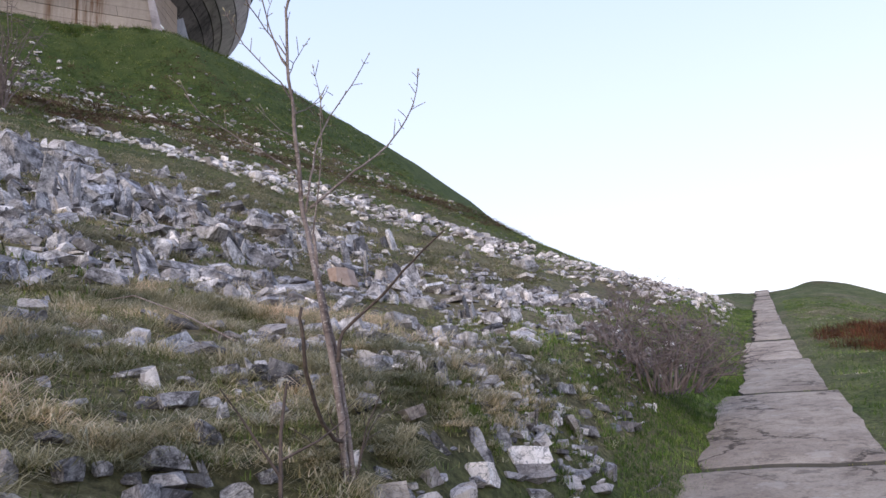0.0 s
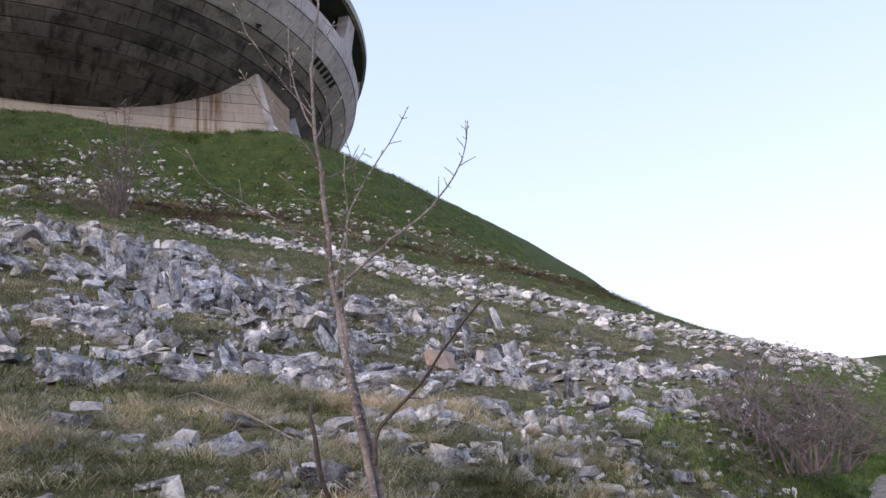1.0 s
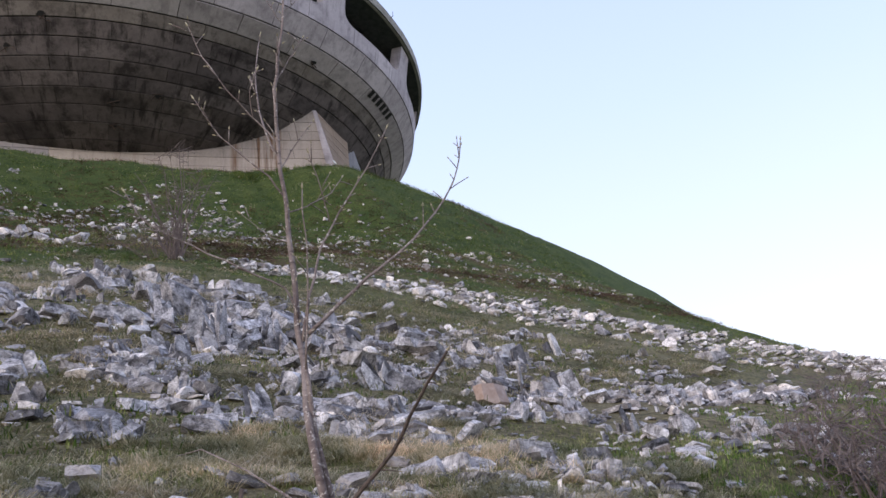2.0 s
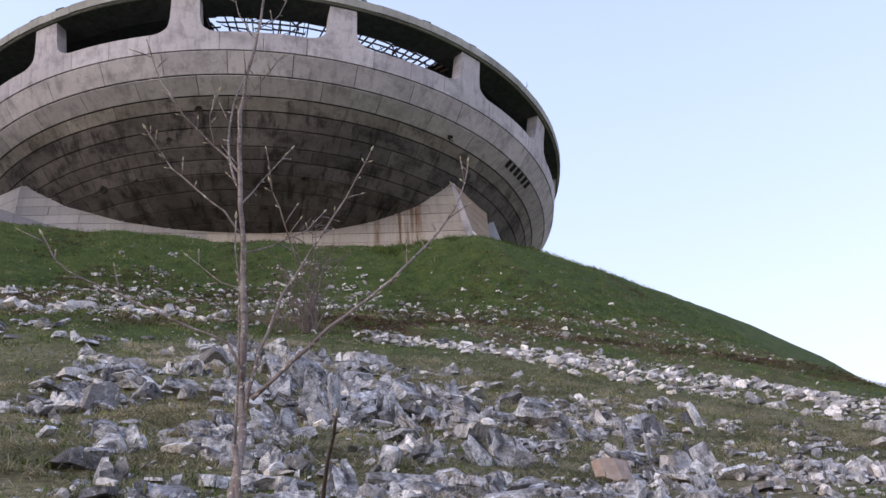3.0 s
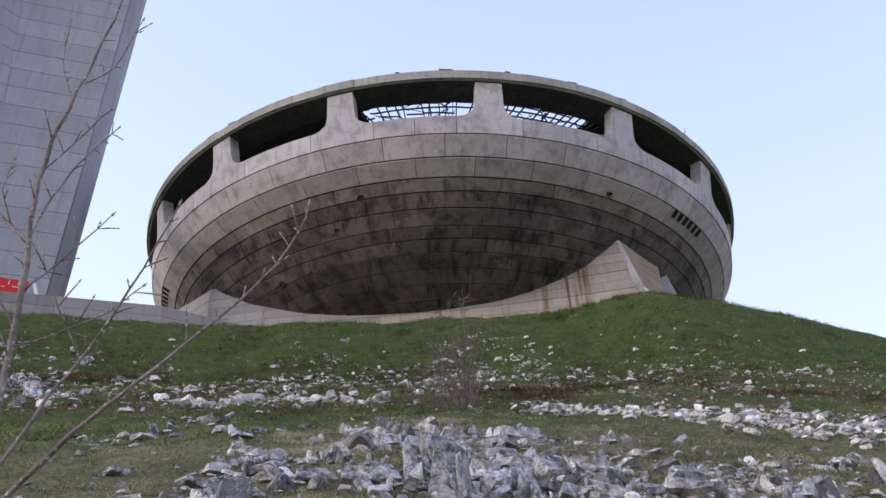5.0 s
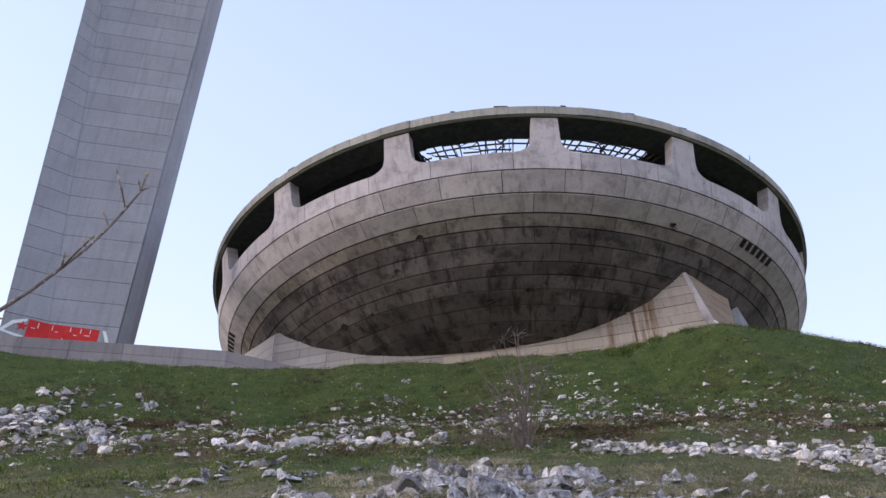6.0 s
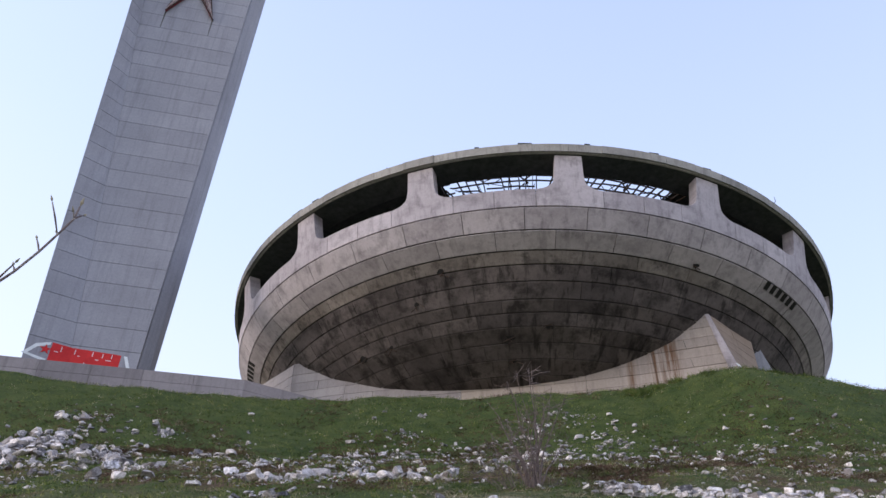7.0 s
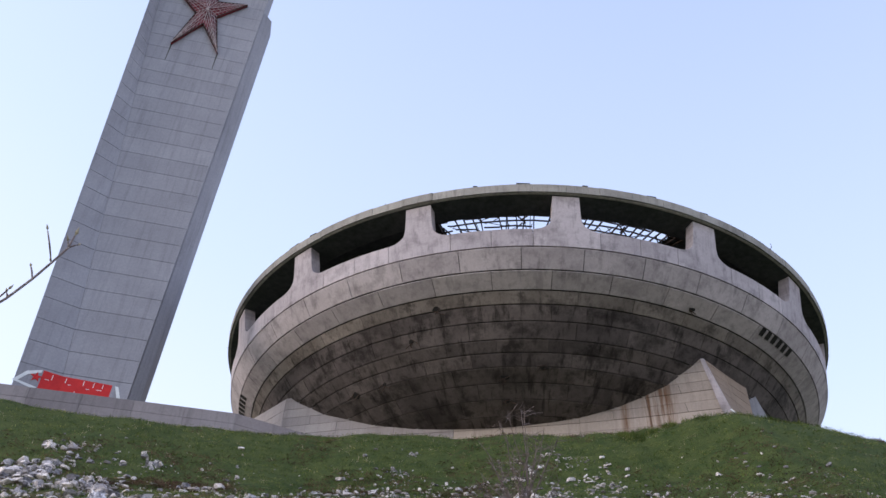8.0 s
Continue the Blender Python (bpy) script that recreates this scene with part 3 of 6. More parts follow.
def build_fascia():
    """Edge slabs round the roof, uneven, with a broken bit of sheeting on some."""
    rnd = random.Random(77)
    for k in range(72):
        a0, a1 = 5 * k + 0.02, 5 * k + 4.98
        dz, dr = rnd.gauss(0, 0.018), rnd.gauss(0, 0.018)
        bm = bmesh.new()
        cols = []
        for j in range(4):
            a = a0 + (a1 - a0) * j / 3
            cols.append([bm.verts.new(ring_point(a, r + dr, z + dz)) for r, z in ((29.45, 47.30), (29.74, 47.26), (29.83, 47.93), (29.66, 48.06), (29.3, 48.06))])
        for p, q in zip(cols, cols[1:]):
            for i in range(5):
                bm.faces.new((p[i], q[i], q[(i + 1) % 5], p[(i + 1) % 5]))
        bm.faces.new(cols[0])
        bm.faces.new(cols[-1][::-1])
        bmesh.ops.recalc_face_normals(bm, faces=bm.faces)
        slab = in_saucer(part("fascia_slab", bm, M_RIM))
        if rnd.random() < 0.4:
            bm = bmesh.new()
            a, w, z = a0 + rnd.uniform(0, 3), rnd.uniform(0.6, 2.4), 48.05 + dz
            prism(bm, [ring_point(a, 29.2, z), ring_point(a + w, 29.2, z), ring_point(a + w, 29.75, z), ring_point(a, 29.75, z)],
                  [ring_point(a, 29.2, z + 0.1), ring_point(a + w, 29.2, z + 0.14), ring_point(a + w, 29.72, z + 0.05 + rnd.random() * 0.12), ring_point(a, 29.72, z + 0.05 + rnd.random() * 0.12)])
            part("loose_sheet", bm, M_DARK, slab, "torn dark roofing sheet")
        if rnd.random() < 0.12:
            bm = bmesh.new()
            p = ring_point(a0 + 2, 29.6, 48.0)
            tube(bm, [p, p + Vector((rnd.gauss(0, .1), rnd.gauss(0, .1), 0.2)), p + Vector((rnd.gauss(0, .2), rnd.gauss(0, .2), rnd.uniform(0.3, 0.55)))], [0.04, 0.03, 0.015], 5)
            part("bent_rod", bm, M_STEEL, slab)


build_fascia()
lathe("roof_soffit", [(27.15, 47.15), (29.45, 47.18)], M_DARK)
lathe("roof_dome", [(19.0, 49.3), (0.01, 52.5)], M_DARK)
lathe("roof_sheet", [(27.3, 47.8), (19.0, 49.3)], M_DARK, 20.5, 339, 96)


def build_truss():
    bm = bmesh.new()
    rnd = random.Random(9)
    for k in range(31):
        a = -22.5 + 45 * k / 30
        if rnd.random() < 0.88:
            bar(bm, ring_point(a, 27.3, 47.45), ring_point(a + rnd.uniform(-1.2, 1.2), 21.5, 48.9 + rnd.uniform(-0.35, 0.1)), 0.085, 0.13)
    for r, z in ((27.2, 47.5), (26.5, 47.75), (25.7, 47.95), (24.9, 48.1), (24.0, 48.3), (23.0, 48.5), (21.9, 48.75)):
        for k in range(15):
            if rnd.random() < 0.9:
                bar(bm, ring_point(-22.5 + 3 * k, r, z), ring_point(-19.5 + 3 * k, r + rnd.uniform(-.1, .1), z + rnd.uniform(-.05, .05)), 0.10)
    for _ in range(70):                                  # fallen and bent members
        a, r = rnd.uniform(-21, 21), rnd.uniform(23.5, 27)
        bar(bm, ring_point(a, r, 47.2 + rnd.random()), ring_point(a + rnd.uniform(-5, 5), r - rnd.uniform(0, 2.5), 47.4 + rnd.random() * 1.3), rnd.choice((0.04, 0.05, 0.09)))
    return in_saucer(part("roof_truss", bm, M_STEEL, None, "rusted steel roof lattice open to the sky"))


build_truss()


def build_vents():
    for first in (37.2, -84.4):
        for k in range(6):
            a = first + 1.68 * k
            bm = bmesh.new()
            c = [ring_point(a + da, r, z) for da, r, z in ((-0.46, 27.52, 41.34), (0.46, 27.52, 41.34), (0.58, 26.95, 40.96), (-0.34, 26.95, 40.96))]
            out = ring_point(a, 0.035, 0) + Vector((0, 0, -0.03))
            # a solid block, coloured as the dark inside of the slot
            prism(bm, [p - out * 6 for p in c], [p + out for p in c])
            bmesh.ops.recalc_face_normals(bm, faces=bm.faces)
            in_saucer(part("vent_slot", bm, M_SLOT, None, "near-black block for the shade in a vent slot"))


build_vents()


def build_holes():
    """Spots where the facing of the underside has broken away."""
    rnd = random.Random(6)
    for deg, r, z, size in ((-21.6, 25.64, 39.85, 0.42), (-10.5, 21.49, 35.99, 0.5), (-2.8, 22.17, 36.40, 0.45), (-43.3, 22.28, 36.48, 0.55), (-27.2, 24.28, 38.29, 0.35), (-10.2, 19.64, 34.97, 0.4), (-35.7, 22.3, 36.47, 0.3), (22.0, 26.57, 40.67, 0.4)):
        bm = bmesh.new()
        mid = ring_point(deg, r, z)
        across = ring_point(deg + 90, 1, 0)
        up = (ring_point(deg, 0.72, 0.69)).normalized()
        out = across.cross(up).normalized()
        if out.z > 0:
            out = -out
        ring = [mid + (across * math.cos(k * math.tau / 9) * size * 0.8 + up * math.sin(k * math.tau / 9) * size * 0.6) * rnd.uniform(0.5, 1.1) for k in range(9)]
        # a solid plate, coloured as the dark inside of the hole
        prism(bm, [p - out * 0.2 for p in ring], [p + out * 0.03 for p in ring])
        bmesh.ops.recalc_face_normals(bm, faces=bm.faces)
        hole = in_saucer(part("broken_patch", bm, M_SLOT, None, "near-black plate for the shade in a facing hole"))
        bm = bmesh.new()
        for _ in range(3):
            p = ring[rnd.randrange(9)]
            bar(bm, p, p + across * rnd.gauss(0, 0.5) + out * 0.15 + Vector((0, 0, -rnd.uniform(0.1, 0.5))), 0.05)
        part("bent_rod", bm, M_STEEL, hole)


build_holes()


def lean(x, y, z):
    """The corner of the base rakes outwards towards its foot."""
    w = max(0.0, x / 11.25) ** 2 if x <= 11.25 else max(0.1, 1 - 0.2 * (x - 11.25))
    return (x + 0.29 * w * (38.2 - z), y - 0.05 * w * (38.2 - z), z)


def base_wall():
    """The straight-walled foot under the saucer, in courses of slabs."""
    plan = [Vector(p) for p in ((-28.0, -4.2), (-21.5, -11.8), (11.25, -21.65), (15.65, -18.2), (14.0, -5.0), (-14.0, 4.0))]
    foot = empty("foundation", "pale concrete base walls with rust runs under the saucer", "foundation", (0, 0, 24))
    a, b = plan[1], plan[2]
    inward = Vector((a.y - b.y, b.x - a.x)).normalized()
    front = [a.lerp(b, k / 7) + inward * math.sin(math.pi * k / 7) * (1.3 * k / 7 - 0.5 * (1 - k / 7)) for k in range(8)]      # hollow front
    bm = bmesh.new()
    mid = sum(plan, Vector((0, 0))) / len(plan)
    inner = [p + (mid - p) * 0.02 for p in [plan[0]] + front + plan[3:]]
    prism(bm, [lean(p.x - 0.1, p.y + 0.1, 24) for p in inner], [lean(p.x, p.y, 38.2) for p in inner])
    core = part("core", bm, M_JOINT, foot)
    core.matrix_parent_inverse = Matrix.Translation((0, 0, -24))
    rnd = random.Random(4)
    for a, b in list(zip(front, front[1:])) + [(plan[2], plan[3]), (plan[0], plan[1])]:
        d = (b - a).normalized()
        nrm = Vector((d.y, -d.x))
        span = (b - a).length
        z = 26.0
        row = 0
        while z < 38.2:
            h = 0.8
            x = 0.0
            while x < span - 0.01:
                w = min(7.0 if row % 2 else 0.5 * span, span - x)
                if span - x - w < 0.6:
                    w = span - x
                p, q = a + d * (x + 0.015), a + d * (x + w - 0.015)
                o = nrm * (0.04 + rnd.random() * 0.02)
                bm = bmesh.new()
                lo, hi = z + 0.015, min(z + h, 38.3) - 0.015
                ring = [p - nrm * 0.3, q - nrm * 0.3, q + o, p + o]
                prism(bm, [lean(v.x, v.y, lo) for v in ring], [lean(v.x, v.y, hi) for v in ring])
                # the right face gets the concrete with the warm light in its colour
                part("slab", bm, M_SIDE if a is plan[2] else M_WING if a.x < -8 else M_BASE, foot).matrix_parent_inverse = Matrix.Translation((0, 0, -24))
                x += w
            z += h
            row += 1


base_wall()


def base_corner():
    """The sloped strip on the corner of the base and the raking fin behind it."""
    strip = bmesh.new()
    rings = []
    for z, w in ((26.0, 0.85), (38.25, 0.18)):
        rings.append([(11.25 - 0.951 * w - 0.03, -21.65 + 0.31 * w - 0.10, z), (11.25 + 0.02, -21.65 - 0.13, z), (11.25 + 0.79 * w * 0.5 + 0.07, -21.65 + 0.62 * w * 0.5 - 0.09, z), (11.25 - 0.1, -21.3, z)])
    prism(strip, *[[lean(*p) for p in ring] for ring in rings])
    bmesh.ops.recalc_face_normals(strip, faces=strip.faces)
    part("corner_strip", strip, M_SHELL, bpy.data.objects["foundation"], "smooth grey concrete corner strip").matrix_parent_inverse = Matrix.Translation((0, 0, -24))
    patch = bmesh.new()
    ring = [(11.25 + 0.03 + u, -21.65 - 0.16 - 0.3 * abs(u), z) for u, z in ((-0.12, 33.75), (0.02, 33.55), (0.2, 33.42), (0.16, 33.62), (0.0, 33.8))]
    prism(patch, [lean(x, y, z) for x, y, z in ring], [lean(x, y - 0.03, z) for x, y, z in ring])
    bmesh.ops.recalc_face_normals(patch, faces=patch.faces)
    part("paint_splash", patch, M_PAINT_WHITE, bpy.data.objects["foundation"], "small splash of white paint").matrix_parent_inverse = Matrix.Translation((0, 0, -24))
    fin = bmesh.new()
    side = [(15.9, 26.0), (20.6, 26.0), (16.75, 38.0), (15.9, 38.6)]
    prism(fin, [(x, -17.2, z) for x, z in side], [(x + 0.25, -16.5, z) for x, z in side])
    bmesh.ops.recalc_face_normals(fin, faces=fin.faces)
    part("fin", fin, M_TOWER, bpy.data.objects["foundation"], "raking grey concrete fin").matrix_parent_inverse = Matrix.Translation((0, 0, -24))


base_corner()


# ---------------------------------------------------------------- the tower
T_ORG, T_ANG = Vector((-36.86, -18.55)), radians(10.4)
T_DIR = Vector((math.cos(T_ANG), math.sin(T_ANG)))
T_OUT = Vector((T_DIR.y, -T_DIR.x))
F_ANG = radians(24.4)
F_DIR = Vector((math.cos(F_ANG), math.sin(F_ANG)))


def tower_face(u, z, o=0.0):
    p = T_ORG + T_DIR * u + T_OUT * o
    return (p.x, p.y, z)


def crease(z):
    return -0.5 - (z - 34) * 0.104


def right_edge(z):
    return 4.43 + (z - 34) * 0.026


def left_edge(z):
    """Along the folded side face, from the crease's line at the foot."""
    return -3.72 - (z - 34) * 0.053


def tower_left(z):
    p = T_ORG + F_DIR * left_edge(z)
    return (p.x, p.y, z)


def build_tower():
    tower = empty("tower", "tall folded concrete tower with panel joints, star and graffiti", "tower", (-36, -16, 27.3))
    back = Matrix.Translation((36, 16, -27.3))

    def add(ob):
        ob.parent = tower
        ob.matrix_parent_inverse = back
        return ob

    z, n = 25.33, 0
    while z < 96.5:
        h = 2.02
        a, b = z + 0.02, min(z + h, 97) - 0.02
        bm = bmesh.new()
        rings = []
        for zz in (a, b):
            rings.append([tower_face(crease(zz), zz), tower_face(right_edge(zz), zz), tower_face(right_edge(zz), zz, -3.0), tower_face(crease(zz), zz, -3.0)])
        prism(bm, *rings)
        add(part("front_panel", bm, M_TOWER))
        bm = bmesh.new()
        rings = []
        for zz in (a, b):
            c = tower_face(crease(zz), zz, 0.0)
            e = tower_left(zz)
            rings.append([e, (c[0] - 0.02, c[1], zz), (c[0] - 0.02 - T_OUT.x * 3, c[1] - T_OUT.y * 3, zz), (e[0] - T_OUT.x * 2.4, e[1] - T_OUT.y * 2.4, zz)])
        prism(bm, *rings)
        add(part("side_panel", bm, M_TOWER))
        z += h
        n += 1
    bm = bmesh.new()
    rings = []
    for zz in (26.0, 86.0):
        r = right_edge(zz)
        w = 0.72 + (zz - 34) * 0.004
        rings.append([tower_face(r + 0.03, zz, -0.35), tower_face(r + w, zz, -1.3), tower_face(r + w, zz, -3.4), tower_face(r + 0.03, zz, -3.4)])
    prism(bm, *rings)
    add(part("flank_slab", bm, M_TOWER, None, "narrow concrete slab along the flank"))
    bm = bmesh.new()
    prism(bm, [tower_face(crease(26) + 0.2, 26, -0.35), tower_face(right_edge(26) - 0.1, 26, -0.35), tower_face(right_edge(26) - 0.1, 26, -2.8), tower_face(crease(26) + 0.2, 26, -2.8)],
          [tower_face(crease(96) + 0.2, 96, -0.35), tower_face(right_edge(96) - 0.1, 96, -0.35), tower_face(right_edge(96) - 0.1, 96, -2.8), tower_face(crease(96) + 0.2, 96, -2.8)])
    add(part("core", bm, M_JOINT))
    # the star: a raised steel frame with red panes
    cu, cz, ru, rz = -0.12, 83.3, 4.15, 8.5
    tips = []
    for k in range(10):
        a = math.pi / 2 + k * math.pi / 5
        f = 1.0 if k % 2 == 0 else 0.29
        tips.append((cu + math.cos(a) * ru * f, cz + math.sin(a) * rz * f))
    star = add(part("star", star_plate(tips, (cu, cz), 0.25), M_RED, None, "red glass star in a steel frame"))
    bm, rim = bmesh.new(), bmesh.new()
    for k in range(10):
        bar(rim, tower_face(*tips[k], 0.34), tower_face(*tips[(k + 1) % 10], 0.34), 0.09)
        bar(bm, tower_face(cu, cz, 0.66), tower_face(*tips[k], 0.40), 0.06)
        c = Vector(tower_face(cu, cz, 0.64))
        inner, tip = (k, k + 1) if k % 2 else (k + 1, k)
        p, q = Vector(tower_face(*tips[inner % 10], 0.38)), Vector(tower_face(*tips[tip % 10], 0.38))
        for t in (0.33, 0.66):                           # glazing bars along each arm
            bar(bm, c.lerp(p, t), (c.lerp(q, 0.8)).lerp(p.lerp(q, 0.8), t), 0.042)
        for t in (0.1, 0.22, 0.34, 0.46, 0.58, 0.70, 0.82):     # and across it
            bar(bm, p.lerp(q, t), c.lerp(q, t), 0.03)
    part("star_rim", rim, M_STEEL, star, "rusted steel rim")
    part("star_frame", bm, M_FRAME, star, "pale weathered steel lattice")
    for k in (4, 6):                                     # dark runs under the two lower arms
        u, zz = tips[k]
        bm = bmesh.new()
        prism(bm, [tower_face(u - 0.07, zz + 0.3, 0.002), tower_face(u - 0.03, zz - 2.6, 0.002), tower_face(u + 0.02, zz - 2.6, 0.002), tower_face(u + 0.09, zz + 0.3, 0.002)],
              [tower_face(u - 0.07, zz + 0.3, 0.016), tower_face(u - 0.03, zz - 2.6, 0.016), tower_face(u + 0.02, zz - 2.6, 0.016), tower_face(u + 0.09, zz + 0.3, 0.016)])
        add(part("rust_run", bm, M_JOINT, None, "dark rust run down the concrete"))
    # graffiti: two white brackets, a small star and a block of red strokes
    def on_wall(u, zz, o):
        if u >= crease(zz):
            return tower_face(u, zz, o)
        c, e = Vector(tower_face(crease(zz), zz)), Vector(tower_left(zz))
        d = (c - e).normalized()
        p = c.lerp(e, (crease(zz) - u) / (crease(zz) - left_edge(zz))) + Vector((d.y, -d.x, 0)) * o
        return (p.x, p.y, zz)

    def flat(points, mat, name, o=0.014):
        bm = bmesh.new()
        prism(bm, [on_wall(u, zz, 0.002) for u, zz in points], [on_wall(u, zz, o) for u, zz in points])
        return add(part(name, bm, mat, None, "spray-painted patch"))

    flat([(-3.85, 33.85), (-3.1, 34.85), (-2.1, 35.25), (-2.1, 35.0), (-2.95, 34.6), (-3.45, 33.95)], M_PAINT_WHITE, "painted_bracket")
    flat([(-3.85, 33.85), (-3.45, 33.95), (-2.1, 33.75), (-2.1, 33.5)], M_PAINT_WHITE, "painted_bracket")
    flat([(3.15, 33.5), (4.15, 33.5), (3.95, 33.75), (3.2, 33.75)], M_PAINT_WHITE, "painted_bracket")
    flat([(4.15, 33.5), (3.55, 35.0), (3.3, 35.0), (3.85, 33.55)], M_PAINT_WHITE, "painted_bracket")
    small = [(-2.35 + math.sin(k * math.pi / 5) * (0.45 if k % 2 == 0 else 0.18), 34.55 + math.cos(k * math.pi / 5) * (0.45 if k % 2 == 0 else 0.18)) for k in range(10)]
    flat(small[::-1], M_PAINT_RED, "painted_star", 0.03)
    for k, (x0, x1) in enumerate(((-2.0, -1.23), (-1.23, -0.5), (-0.5, 0.29), (0.29, 1.01), (1.01, 1.73), (1.73, 2.43), (2.43, 3.1))):
        low, high = 33.6 + 0.03 * (k % 3), 35.25 - 0.03 * k
        flat([(x0, low), (x1, low - 0.03), (x1, high - 0.04), (x0, high)], M_PAINT_RED, "painted_stroke")
    for u, zz, w, h in ((-1.3, 34.85, 0.05, 0.45), (-1.75, 34.55, 0.32, 0.045), (-0.3, 34.85, 0.05, 0.4), (-0.05, 34.55, 0.2, 0.045), (0.55, 33.85, 0.05, 0.4), (1.0, 34.85, 0.05, 0.4), (1.3, 34.4, 0.24, 0.05), (1.75, 34.8, 0.05, 0.4), (2.05, 34.45, 0.42, 0.05), (2.42, 34.8, 0.05, 0.35)):
        flat([(u, zz - h / 2), (u + w, zz - h / 2), (u + w, zz + h / 2), (u, zz + h / 2)], M_PAINT_WHITE, "painted_line", 0.022)


def star_plate(tips, middle, depth):
    bm = bmesh.new()
    outer = [bm.verts.new(tower_face(u, z, 0.3)) for u, z in tips]
    rear = [bm.verts.new(tower_face(u, z, 0.02)) for u, z in tips]
    c = bm.verts.new(tower_face(middle[0], middle[1], 0.3 + depth))
    for k in range(10):
        bm.faces.new((outer[k], outer[(k + 1) % 10], c))
        bm.faces.new((rear[k], rear[(k + 1) % 10], outer[(k + 1) % 10], outer[k]))
    bm.faces.new(rear[::-1])
    bmesh.ops.recalc_face_normals(bm, faces=bm.faces)
    return bm


build_tower()


def build_parapet():
    pts = [Vector(p) for p in ((-75, -35.5), (-37.8, -28.3), (-22.0, -26.05), (-14.0, -25.6))]
    wall = empty("parapet_wall", "low concrete terrace wall along the grassy crest", "wall", (-22, -25.8, 26), kind="structure")
    for a, b in zip(pts, pts[1:]):
        d = (b - a).normalized()
        nrm = Vector((d.y, -d.x)) * 0.2
        count = max(1, round((b - a).length / 3.4))
        for k in range(count):
            p, q = a.lerp(b, k / count) + d * 0.01, a.lerp(b, (k + 1) / count) - d * 0.01
            for z0, z1 in ((25.5, 28.05), (28.07, 28.8)):
                bm = bmesh.new()
                c = [(p + nrm), (q + nrm), (q - nrm), (p - nrm)]
                drop = [max(0.0, v.x + 22.0) * 0.22 for v in c]
                prism(bm, [(v.x, v.y, z0 - (f if z0 > 26 else 0)) for v, f in zip(c, drop)], [(v.x, v.y, z1 - f) for v, f in zip(c, drop)])
                part("slab", bm, M_PARAPET, wall).matrix_parent_inverse = Matrix.Translation((22, 25.8, -26))


build_parapet()


# ---------------------------------------------------------------- the path
JOINTS = []


